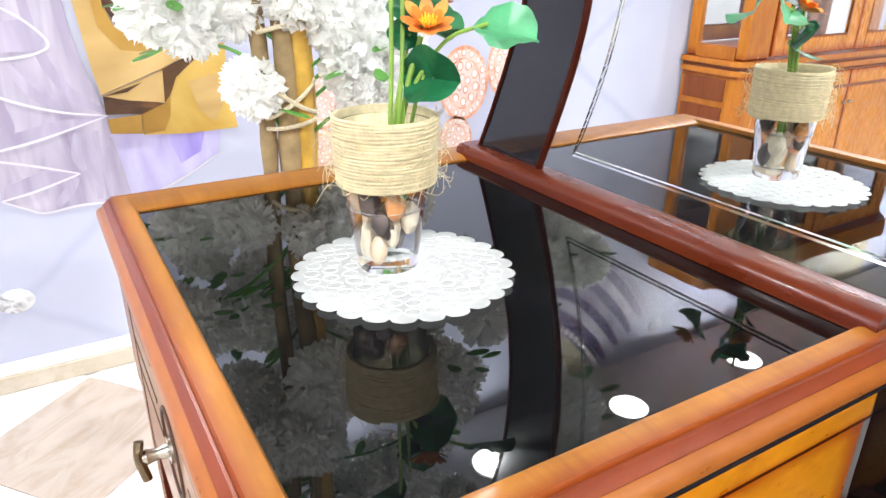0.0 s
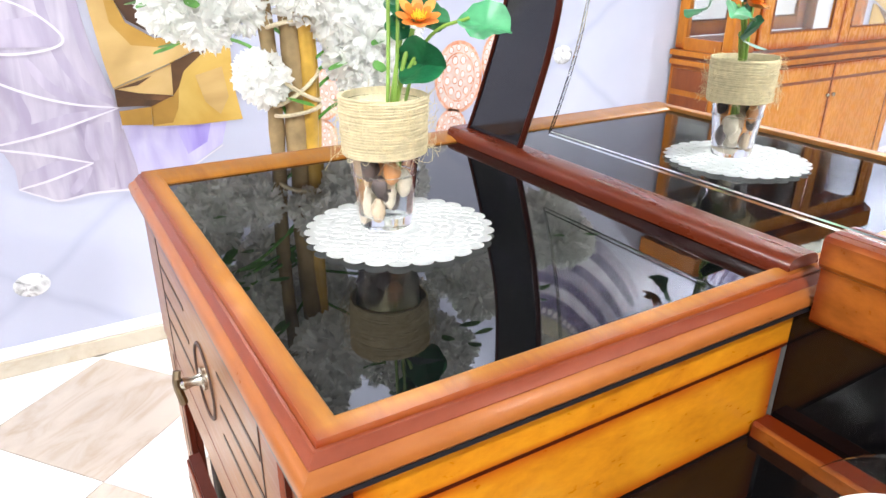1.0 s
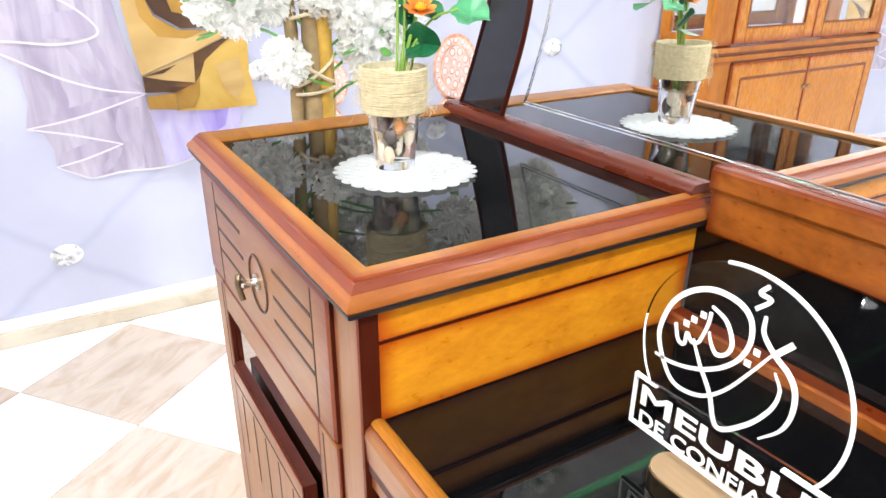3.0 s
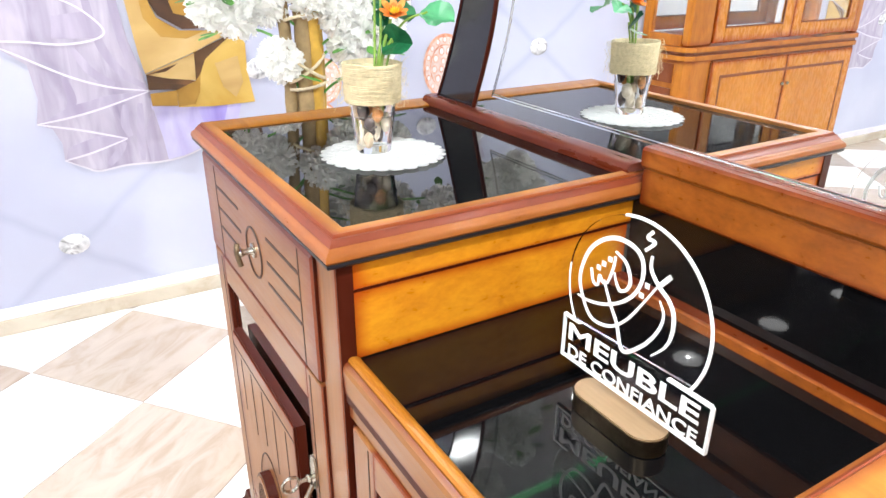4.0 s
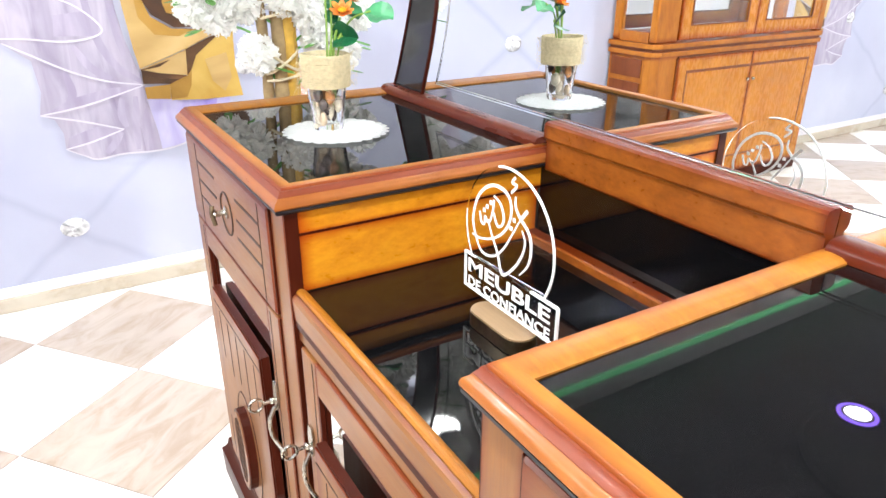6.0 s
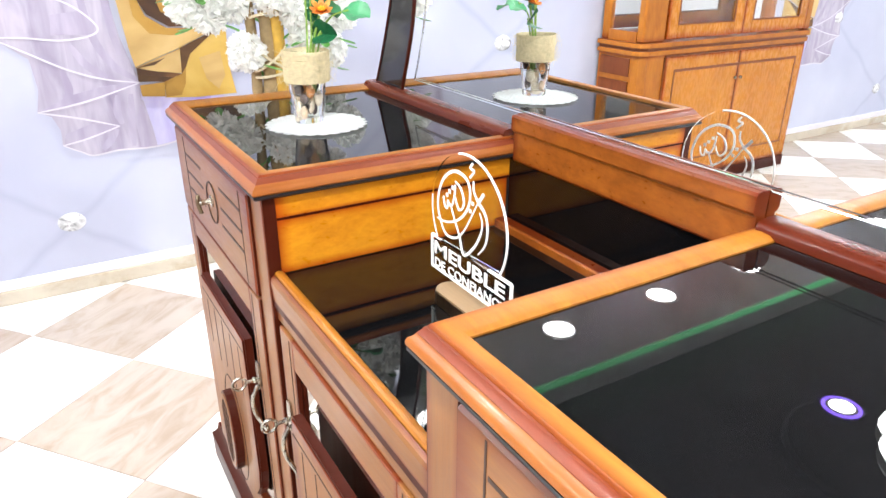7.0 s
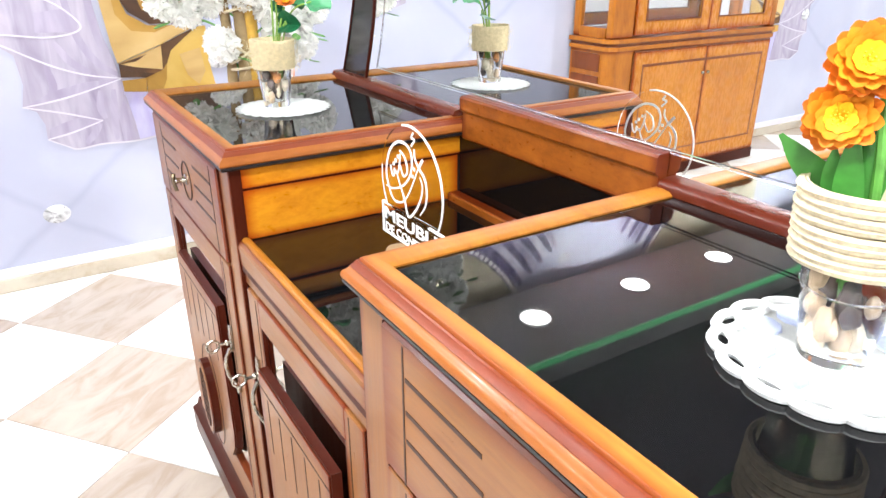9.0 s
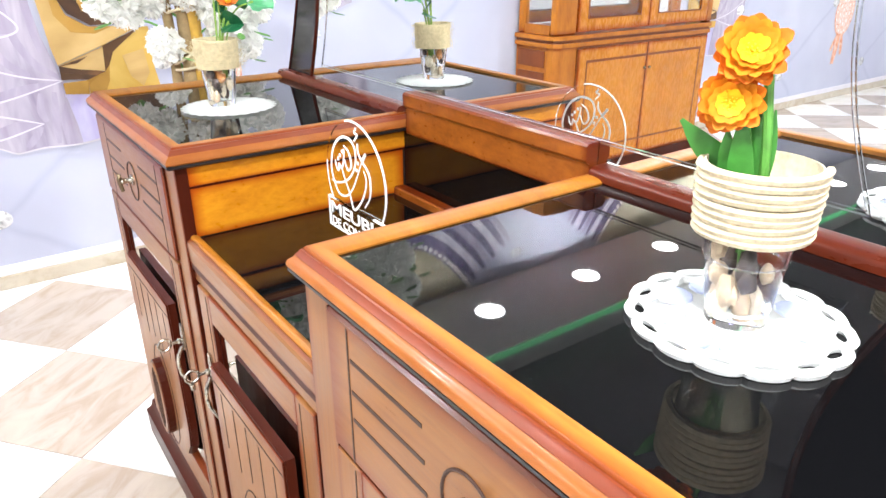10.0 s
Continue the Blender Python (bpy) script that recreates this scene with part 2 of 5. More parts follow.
def silk(name, color, through=0.45):
    """Thin cloth that lets light through from behind."""
    m, t, b = nodes_of(name)
    link(t, ramp(t, noise_tex(t, coords(t), 3.0, 4), [(0.3, tuple(c * 0.94 for c in color)), (0.7, color)]), b.inputs["Base Color"])
    b.inputs["Roughness"].default_value = 0.8
    tr = t.nodes.new("ShaderNodeBsdfTranslucent")
    tr.inputs["Color"].default_value = (*color, 1)
    mx = t.nodes.new("ShaderNodeMixShader")
    mx.inputs[0].default_value = through
    link(t, b.outputs[0], mx.inputs[1])
    link(t, tr.outputs[0], mx.inputs[2])
    link(t, mx.outputs[0], t.nodes["Material Output"].inputs["Surface"])
    return m


petal_white = silk("white_silk_petal", (0.99, 0.99, 0.97), 0.58)
leaf_green = plain("green_silk_leaf", (0.10, 0.30, 0.05), 0.45, vary=0.35, scale=40)
leaf_dark = plain("dark_lotus_leaf", (0.012, 0.12, 0.045), 0.35, vary=0.4, scale=60, bumps=0.2)
leaf_pale = plain("pale_lotus_leaf", (0.07, 0.30, 0.13), 0.4, vary=0.3, scale=50)
blade_green = plain("green_blade_leaf", (0.045, 0.20, 0.03), 0.4, vary=0.45, scale=30)
stem_green = plain("green_stem", (0.22, 0.36, 0.06), 0.45, vary=0.25)
bamboo_yellow = plain("yellow_bamboo", (0.54, 0.32, 0.05), 0.4, vary=0.35, scale=16, bumps=0.1)
bamboo_grey = plain("grey_bark_stick", (0.27, 0.185, 0.085), 0.7, vary=0.4, scale=22, bumps=0.4)
rope_mat = plain("jute_twine", (0.70, 0.59, 0.37), 0.85, vary=0.14, scale=160, bumps=0.6)
rope_pale = plain("cotton_rope", (0.68, 0.58, 0.40), 0.85, vary=0.2, scale=200, bumps=0.5)
doily_white = plain("white_vinyl_doily", (0.84, 0.84, 0.83), 0.5, vary=0.03, scale=60, bumps=0.2)
doily_blue = plain("pale_blue_print", (0.38, 0.42, 0.60), 0.5, vary=0.25, scale=50)
petal_orange = plain("orange_petal", (0.84, 0.19, 0.008), 0.6, vary=0.35, scale=45)
petal_yellow = plain("yellow_inner_petal", (0.90, 0.58, 0.02), 0.6, vary=0.15, scale=45)
petal_tip = plain("yellow_petal", (0.88, 0.27, 0.009), 0.6, vary=0.35, scale=45)
petal_coral = plain("coral_petal", (0.80, 0.27, 0.05), 0.6, vary=0.35, scale=90)
stamen = plain("yellow_stamen", (0.85, 0.62, 0.04), 0.7, vary=0.2, scale=200)
pebble_tan = plain("tan_pebble", (0.46, 0.33, 0.22), 0.4, vary=0.35, scale=50)
pebble_rust = plain("rust_potpourri", (0.50, 0.20, 0.06), 0.5, vary=0.4, scale=60)
pebble_cream = plain("cream_pebble", (0.60, 0.50, 0.38), 0.4, vary=0.3, scale=50)
pebble_dark = plain("dark_potpourri", (0.07, 0.045, 0.04), 0.5, vary=0.5, scale=60)
block_wood = wood("pale_block_wood", (0.30, 0.19, 0.10), (0.36, 0.235, 0.13), (0.42, 0.28, 0.16), (6, 0.6, 6), 0.4, 0.1)


def emitter(name, color, strength):
    m, t, b = nodes_of(name)
    b.inputs["Base Color"].default_value = (0.8, 0.8, 0.8, 1)
    b.inputs["Emission Color"].default_value = (*color, 1)
    b.inputs["Emission Strength"].default_value = strength
    return m


lamp_glow = emitter("downlight_glow", (1.0, 1.0, 1.0), 40.0)
violet_glow = emitter("violet_ring_glow", (0.25, 0.12, 1.0), 14.0)
led_glow = emitter("led_strip_green", (0.0, 0.8, 0.2), 1.8)


# ---- mesh helpers ----
def link_mesh(name, bm, mat, smooth=False):
    me = bpy.data.meshes.new(name)
    bmesh.ops.recalc_face_normals(bm, faces=bm.faces)
    bm.to_mesh(me)
    bm.free()
    me.materials.append(mat)
    if smooth:
        me.shade_smooth()
        me.set_sharp_from_angle(angle=radians(35))
    return new(name, me)


def part(name, bm, mat, parent, label="", smooth=False):
    ob = link_mesh(name, bm, mat, smooth)
    adopt(ob, parent)
    return tagged(ob, label)


def world_of(ob):
    m = ob.matrix_basis.copy()
    return world_of(ob.parent) @ ob.matrix_parent_inverse @ m if ob.parent else m


def adopt(ob, parent):
    ob.parent = parent
    ob.matrix_parent_inverse = world_of(parent).inverted()
    return ob


def thing(name, base, label, category, group="", kind=""):
    e = new(name)
    e.empty_display_size = 0.05
    e.location = base
    return tagged(e, label, category, group, kind)


def single(name, bm, mat, label, category, group="", kind="", smooth=False):
    return tagged(link_mesh(name, bm, mat, smooth), label, category, group, kind)


def box(bm, x0, x1, y0, y1, z0, z1, bev=0.0, seg=1):
    x0, x1 = sorted((x0, x1))
    y0, y1 = sorted((y0, y1))
    z0, z1 = sorted((z0, z1))
    vs = [bm.verts.new(p) for p in ((x0, y0, z0), (x1, y0, z0), (x1, y1, z0), (x0, y1, z0), (x0, y0, z1), (x1, y0, z1), (x1, y1, z1), (x0, y1, z1))]
    fs = [bm.faces.new([vs[i] for i in f]) for f in ((3, 2, 1, 0), (4, 5, 6, 7), (0, 1, 5, 4), (1, 2, 6, 5), (2, 3, 7, 6), (3, 0, 4, 7))]
    if bev:
        es = {e for f in fs for e in f.edges}
        bmesh.ops.bevel(bm, geom=list(es), offset=bev, segments=seg, affect="EDGES", profile=0.5)
    return bm


def boxes(*args, bev=0.0):
    bm = bmesh.new()
    for a in args:
        box(bm, *a, bev=bev)
    return bm


def prism(bm, pts, axis, lo, hi):
    """A polygon (2D points) pushed along an axis from lo to hi."""
    def at(p, h):
        return {"x": (h, p[0], p[1]), "y": (p[0], h, p[1]), "z": (p[0], p[1], h)}[axis]
    a = [bm.verts.new(at(p, lo)) for p in pts]
    b = [bm.verts.new(at(p, hi)) for p in pts]
    n = len(pts)
    bm.faces.new(a)
    bm.faces.new(b[::-1])
    for i in range(n):
        bm.faces.new((a[i], a[(i + 1) % n], b[(i + 1) % n], b[i]))
    return bm


def lathe(bm, prof, cx, cy, seg=32, cap=True):
    rings = []
    for r, z in prof:
        rings.append([bm.verts.new((cx + r * math.cos(2 * math.pi * k / seg), cy + r * math.sin(2 * math.pi * k / seg), z)) for k in range(seg)])
    for a, b in zip(rings, rings[1:]):
        for k in range(seg):
            bm.faces.new((a[k], a[(k + 1) % seg], b[(k + 1) % seg], b[k]))
    if cap:
        bm.faces.new(rings[0][::-1])
        bm.faces.new(rings[-1])
    return bm


def tube(bm, pts, r, seg=8, taper=None, closed=False):
    pts = [Vector(p) for p in pts]
    rings, n = [], len(pts)
    up = Vector((0.13, 0.21, 1)).normalized()
    for i, p in enumerate(pts):
        q0 = pts[(i - 1) % n] if closed else pts[max(0, i - 1)]
        q1 = pts[(i + 1) % n] if closed else pts[min(n - 1, i + 1)]
        d = (q1 - q0).normalized()
        a = d.cross(up)
        if a.length < 0.05:
            a = d.cross(Vector((1, 0, 0)))
        a.normalize()
        b = d.cross(a)
        rr = r * (taper[i] if taper else 1)
        rings.append([bm.verts.new(p + a * rr * math.cos(2 * math.pi * k / seg) + b * rr * math.sin(2 * math.pi * k / seg)) for k in range(seg)])
    pairs = list(zip(rings, rings[1:])) + ([(rings[-1], rings[0])] if closed else [])
    for a, b in pairs:
        for k in range(seg):
            bm.faces.new((a[k], a[(k + 1) % seg], b[(k + 1) % seg], b[k]))
    if not closed:
        bm.faces.new(rings[0][::-1])
        bm.faces.new(rings[-1])
    return bm


def curve_pts(ctrl, n=12):
    """A smooth line through control points (Catmull-Rom)."""
    c = [Vector(p) for p in ctrl]
    c = [c[0] * 2 - c[1]] + c + [c[-1] * 2 - c[-2]]
    out = []
    for i in range(1, len(c) - 2):
        for k in range(n):
            s = k / n
            out.append(0.5 * (2 * c[i] + (c[i + 1] - c[i - 1]) * s + (2 * c[i - 1] - 5 * c[i] + 4 * c[i + 1] - c[i + 2]) * s * s + (3 * c[i] - c[i - 1] - 3 * c[i + 1] + c[i + 2]) * s ** 3))
    out.append(c[-2])
    return out


def ball(bm, c, rx, ry, rz, seg=10, rings=7, wob=0.0, turn=0.0):
    m = Matrix.Translation(c) @ Matrix.Rotation(turn, 4, "Z") @ Matrix.Diagonal((rx, ry, rz, 1))
    r = bmesh.ops.create_uvsphere(bm, u_segments=seg, v_segments=rings, radius=1.0)
    for v in r["verts"]:
        if wob:
            v.co *= 1 + wob * noise.noise(v.co * 1.7 + Vector(c) * 31)
        v.co = m @ v.co
    return bm


def ring_moulding(bm, x0, x1, y0, y1, prof, closed=True, wide=(0.0, 0.0)):
    """A profile of (outward, z) run round a rectangle with mitred corners; wide: how much broader the flat is at the low and high y ends."""
    rows = []
    for d, z in prof:
        a, b = (d + w * min(1.0, d / 0.006) for w in wide)
        rows.append([bm.verts.new(p) for p in ((x0 - d, y0 - a, z), (x1 + d, y0 - a, z), (x1 + d, y1 + b, z), (x0 - d, y1 + b, z))])
    pairs = list(zip(rows, rows[1:])) + ([(rows[-1], rows[0])] if closed else [])
    for a, b in pairs:
        for k in range(4):
            bm.faces.new((a[k], a[(k + 1) % 4], b[(k + 1) % 4], b[k]))
    return bm


rose_grey = plain("grey_ceiling_paint", (0.20, 0.20, 0.22), 0.6, vary=0.05, scale=4)


# ---- room ----
def wall_box(name, label, *b, mat=plaster):
    return single(name, boxes(b), mat, label, "wall", kind="structure")


north = wall_box("wall_north", "lilac quilted printed wallpaper on a flat wall", WEST, EAST, WALL_Y, WALL_Y + 0.4, 0, CEIL_Z + 0.2, mat=paper)
wall_box("wall_south", "plain pale painted wall", WEST, EAST, SOUTH - 0.4, SOUTH, 0, CEIL_Z + 0.2)
wall_box("wall_west", "lilac quilted printed wallpaper on a side wall", WEST - 0.4, WEST, SOUTH - 0.4, WALL_Y + 0.4, 0, CEIL_Z + 0.2)
wall_box("wall_east", "plain pale painted side wall", EAST, EAST + 0.4, SOUTH - 0.4, WALL_Y + 0.4, 0, CEIL_Z + 0.2)
single("ceiling", boxes((WEST, EAST, SOUTH, WALL_Y, CEIL_Z, CEIL_Z + 0.1)), rose_grey, "grey painted ceiling with a dropped border", "ceiling", kind="structure")
bm = bmesh.new()
box(bm, WEST, EAST, WALL_Y - SOFFIT_W, WALL_Y, SOFFIT_Z, CEIL_Z - 0.004)
box(bm, WEST, EAST, SOUTH, SOUTH + SOFFIT_W, SOFFIT_Z, CEIL_Z - 0.004)
box(bm, WEST, WEST + SOFFIT_W, SOUTH + SOFFIT_W, WALL_Y - SOFFIT_W, SOFFIT_Z, CEIL_Z - 0.004)
box(bm, EAST - SOFFIT_W, EAST, SOUTH + SOFFIT_W, WALL_Y - SOFFIT_W, SOFFIT_Z, CEIL_Z - 0.004)
single("ceiling_border", bm, ceiling_white, "white dropped ceiling border along the walls", "ceiling", kind="structure")
single("led_strip", boxes((WEST + 0.6, EAST - 0.6, WALL_Y - SOFFIT_W - 0.012, WALL_Y - SOFFIT_W, SOFFIT_Z + 0.004, SOFFIT_Z + 0.04)), led_glow,
       "glowing green colour-changing strip light along the border", "strip light")


def downlight(x, y, z, r=0.085):
    e = thing("downlight", (x, y, z), "small round recessed white ceiling spotlight", "ceiling light", "ceiling spotlights")
    b = bmesh.new()
    lathe(b, [(r + 0.013, z - 0.001), (r + 0.013, z - 0.006), (r + 0.001, z - 0.008), (r + 0.001, z - 0.001)], x, y, 24, False)
    part("rim", b, ceiling_white, e)
    b = bmesh.new()
    lathe(b, [(r, z - 0.006), (r - 0.002, z - 0.002)], x, y, 24)
    part("lens", b, lamp_glow, e, "bright glowing lens")
    return e


for k in range(-6, 6):
    downlight(-0.92 + 0.78 * k, 1.86, SOFFIT_Z)
# two unseen rows, added so that faces turned south get more light
for k in range(4):
    downlight(-4.6 + 2.1 * k, -1.0, CEIL_Z)
    downlight(-4.6 + 2.1 * k, -3.0, CEIL_Z)
# round ceiling rose with a violet-rimmed spotlight
bm = bmesh.new()
lathe(bm, [(0.44, CEIL_Z - 0.001), (0.44, CEIL_Z - 0.02), (0.42, CEIL_Z - 0.03), (0.40, CEIL_Z - 0.03)], -1.63, 0.45, 48)
single("ceiling_rose", bm, rose_grey, "round grey dropped ceiling disc", "ceiling rose")
violet = downlight(-1.77, 0.765, CEIL_Z - 0.03, 0.058)
tagged(violet, "round recessed white spotlight with a violet glowing rim")
bm = bmesh.new()
lathe(bm, [(0.072, CEIL_Z - 0.031), (0.090, CEIL_Z - 0.031), (0.090, CEIL_Z - 0.034), (0.072, CEIL_Z - 0.036)], -1.77, 0.765, 28, False)
part("violet_rim", bm, violet_glow, violet, "violet glowing rim")
# light of the border spotlights, a few together, and of the added unseen rows
for x, y, z, w in ((-3.26, 1.86, SOFFIT_Z, 1.3), (-1.70, 1.86, SOFFIT_Z, 1.0), (-0.14, 1.86, SOFFIT_Z, 1.0), (0.64, 1.86, SOFFIT_Z, 0.95), (1.42, 1.86, SOFFIT_Z, 0.6),
                   (-2.5, -1.0, CEIL_Z, 2.4), (-0.4, -1.0, CEIL_Z, 2.4), (1.7, -1.0, CEIL_Z, 2.2), (-0.4, -3.0, CEIL_Z, 2.4), (-4.6, -1.0, CEIL_Z, 2.0)):
    low = z == SOFFIT_Z
    lamp = bpy.data.lights.new("spot_and_fill", "SPOT" if low else "AREA")
    lamp.color = (0.94, 0.985, 1.0)
    if low:
        lamp.energy, lamp.spot_size, lamp.spot_blend, lamp.shadow_soft_size = LAMP_W * w * 2.8, radians(172), 0.25, 0.01
    else:
        lamp.shape, lamp.size, lamp.energy = "DISK", 0.12, LAMP_W * w
    new("spot_and_fill", lamp).matrix_world = look((x, y, z - (0.017 if low else 0.012)), (x, y - 0.01, 0))

single("skirting", boxes((WEST, EAST, WALL_Y - 0.01, WALL_Y, 0, 0.055), bev=0.003), skirt_mat, "beige marble skirting along the wallpapered wall", "skirting", kind="structure")
single("wall_border", boxes((WEST, EAST, WALL_Y - 0.006, WALL_Y, 0.055, 0.095), bev=0.002), hem_print, "white border strip above the skirting", "trim", kind="structure")


# ---- printed decoration on the north wall ----
def flat(name, pts, level, mat, parent, label=""):
    b = bmesh.new()
    y1 = WALL_Y - 0.0012 * level
    prism(b, pts, "y", y1 - 0.001, y1)
    return part(name, b, mat, parent, label)


def band(name, ctrl, w, level, mat, parent):
    """A thin printed line along control points (x, z)."""
    p = [Vector((c.x, c.z)) for c in curve_pts([(x, 0, z) for x, z in ctrl], 8)]
    left, right = [], []
    for i, q in enumerate(p):
        d = p[min(i + 1, len(p) - 1)] - p[max(i - 1, 0)]
        n = Vector((-d.y, d.x)).normalized() * w * 0.5 * (0.35 + 0.65 * math.sin(math.pi * (i + 0.5) / len(p)) ** 0.5)
        left.append(tuple(q + n))
        right.append(tuple(q - n))
    b = bmesh.new()
    y0 = WALL_Y - 0.0012 * level
    lo = [b.verts.new((x, y0, z)) for x, z in left]
    hi = [b.verts.new((x, y0, z)) for x, z in right]
    for i in range(len(lo) - 1):
        b.faces.new((lo[i], lo[i + 1], hi[i + 1], hi[i]))
    return part(name, b, mat, parent)


def drape_print_at(ox):
    e = thing("drape_print", (ox, WALL_Y, 0.5), "printed picture of lilac draped cloth with gold folded paper", "wall print", "wall prints")
    def P(*pts):
        return [(ox + x, z) for x, z in pts]
    flat("veil", P((0.29, 0.72), (0.60, 0.70), (0.575, 0.62), (0.48, 0.565), (0.394, 0.529), (0.30, 0.518)), 1, veil_print, e, "translucent violet cloth")
    flat("veil", P((0.44, 0.70), (0.55, 0.695), (0.53, 0.63), (0.47, 0.60)), 1.6, veil_deep, e, "deeper violet fold")
    flat("cloth", P((-0.42, 1.5), (0.20, 1.5), (0.246, 1.03), (0.261, 0.916), (0.302, 0.757), (0.298, 0.70), (0.318, 0.588), (0.326, 0.517), (0.194, 0.521), (0.109, 0.512), (0.07, 0.53), (0.015, 0.561),
                    (0.018, 0.615), (0.0, 0.665), (-0.04, 0.684), (-0.022, 0.76), (-0.03, 0.863), (-0.10, 0.92), (-0.3, 0.98)), 2, drape_print, e, "lilac pleated cloth")
    # shaded undersides below the zigzag hems
    for k, pts in enumerate((((0.302, 0.757), (0.15, 0.715), (0.05, 0.695), (-0.03, 0.686), (0.06, 0.73), (0.18, 0.755)), ((0.209, 0.610), (0.10, 0.576), (0.02, 0.562), (0.03, 0.60), (0.12, 0.628)),
                             ((0.176, 0.93), (0.191, 0.96), (0.15, 1.01), (0.06, 1.00), (0.05, 0.935)), ((0.302, 0.70), (0.32, 0.59), (0.326, 0.52), (0.27, 0.52), (0.265, 0.62)))):
        flat("pleat", P(*pts), 2.7 + 0.1 * k, pleat_print, e)
    for step, ctrl in enumerate(([(-0.14, 0.938), (-0.031, 0.931), (0.08, 0.917), (0.176, 0.930), (0.193, 0.962), (0.121, 1.031), (0.0, 1.08)], [(-0.10, 0.922), (-0.041, 0.888), (0.08, 0.819), (0.19, 0.778), (0.302, 0.757)],
                                 [(0.302, 0.757), (0.15, 0.715), (0.05, 0.695), (-0.04, 0.684)], [(-0.04, 0.684), (0.08, 0.652), (0.209, 0.609)], [(0.209, 0.609), (0.10, 0.577), (0.015, 0.561)],
                                 [(0.015, 0.561), (0.07, 0.530), (0.109, 0.513), (0.194, 0.521), (0.308, 0.517), (0.394, 0.529), (0.48, 0.563), (0.575, 0.615)])):
        band("hem", P(*ctrl), 0.0066, 4 + 0.25 * step, drape_hem, e)
    # soft folds of the cloth
    for step, ctrl in enumerate(([(0.29, 0.77), (0.22, 0.83), (0.17, 0.95), (0.15, 1.2)], [(0.20, 0.785), (0.14, 0.83), (0.10, 0.90)], [(0.22, 0.615), (0.21, 0.66), (0.22, 0.72)],
                                 [(0.245, 0.53), (0.25, 0.60), (0.265, 0.72)], [(0.14, 0.53), (0.17, 0.56), (0.20, 0.60)], [(0.05, 0.71), (0.07, 0.75), (0.06, 0.82)], [(0.235, 1.2), (0.235, 1.0), (0.25, 0.86)])):
        band("pleat", P(*ctrl), 0.026, 3.2 + 0.1 * step, pleat_print, e)
    flat("dark_fold", P((0.33, 1.30), (0.335, 1.04), (0.36, 0.99), (0.43, 0.945), (0.51, 0.945), (0.61, 0.965), (0.66, 1.05), (0.66, 1.3)), 3, brown_print, e, "dark brown fold")
    flat("gold_sheet", P((0.40, 1.03), (0.41, 0.995), (0.45, 0.985), (0.54, 1.02), (0.60, 1.10), (0.42, 1.10)), 3.6, gold_deep, e, "deep gold fold")
    flat("gold_sheet", P((0.455, 0.870), (0.50, 0.885), (0.612, 0.932), (0.632, 0.93), (0.628, 0.80), (0.645, 0.688), (0.50, 0.686), (0.384, 0.695), (0.387, 0.755), (0.43, 0.770), (0.451, 0.777)), 3, gold_print, e, "crumpled gold paper")
    flat("dark_fold", P((0.455, 0.868), (0.600, 0.930), (0.54, 0.885), (0.49, 0.845), (0.47, 0.80), (0.451, 0.777)), 3.6, gold_brown, e, "brown shaded fold")
    flat("dark_fold", P((0.451, 0.777), (0.47, 0.80), (0.46, 0.74), (0.44, 0.70), (0.384, 0.697), (0.387, 0.755), (0.43, 0.768)), 3.7, gold_deep, e, "deep gold fold")
    flat("pale_gleam", P((0.52, 0.83), (0.60, 0.85), (0.61, 0.76), (0.58, 0.71), (0.54, 0.75)), 3.8, gold_light, e, "pale gleam on the gold paper")
    flat("dark_fold", P((0.298, 0.812), (0.36, 0.80), (0.451, 0.777), (0.422, 0.766), (0.387, 0.752), (0.298, 0.765)), 4, brown_print, e, "dark brown fold")
    flat("pale_fold", P((0.297, 0.810), (0.457, 0.868), (0.451, 0.779), (0.36, 0.793)), 5, gold_light, e, "pale gold fold")
    flat("dark_fold", P((0.297, 0.808), (0.40, 0.838), (0.36, 0.815)), 5.6, gold_brown, e, "shaded crease")
    flat("gold_fold", P((0.298, 0.786), (0.420, 0.767), (0.386, 0.755), (0.298, 0.760)), 6, gold_brown, e, "brown gold fold")
    flat("pale_fold", P((0.300, 0.748), (0.386, 0.752), (0.382, 0.700), (0.301, 0.708)), 7, gold_deep, e, "gold fold")
    flat("gold_band", P((0.245, 1.32), (0.27, 1.022), (0.284, 0.875), (0.295, 0.812), (0.459, 0.872), (0.55, 0.912), (0.635, 0.950), (0.60, 0.962), (0.50, 0.938), (0.42, 0.942), (0.355, 0.985), (0.335, 1.04), (0.325, 1.32)), 6.5, gold_light, e, "pale gold paper band")
    flat("gold_fold", P((0.335, 1.04), (0.355, 0.985), (0.42, 0.942), (0.50, 0.938), (0.44, 0.915), (0.36, 0.925), (0.315, 0.985), (0.305, 1.1)), 7.2, gold_deep, e, "deep gold fold")
    return e


drape_print_at(0.0)
drape_print_at(-3.42)


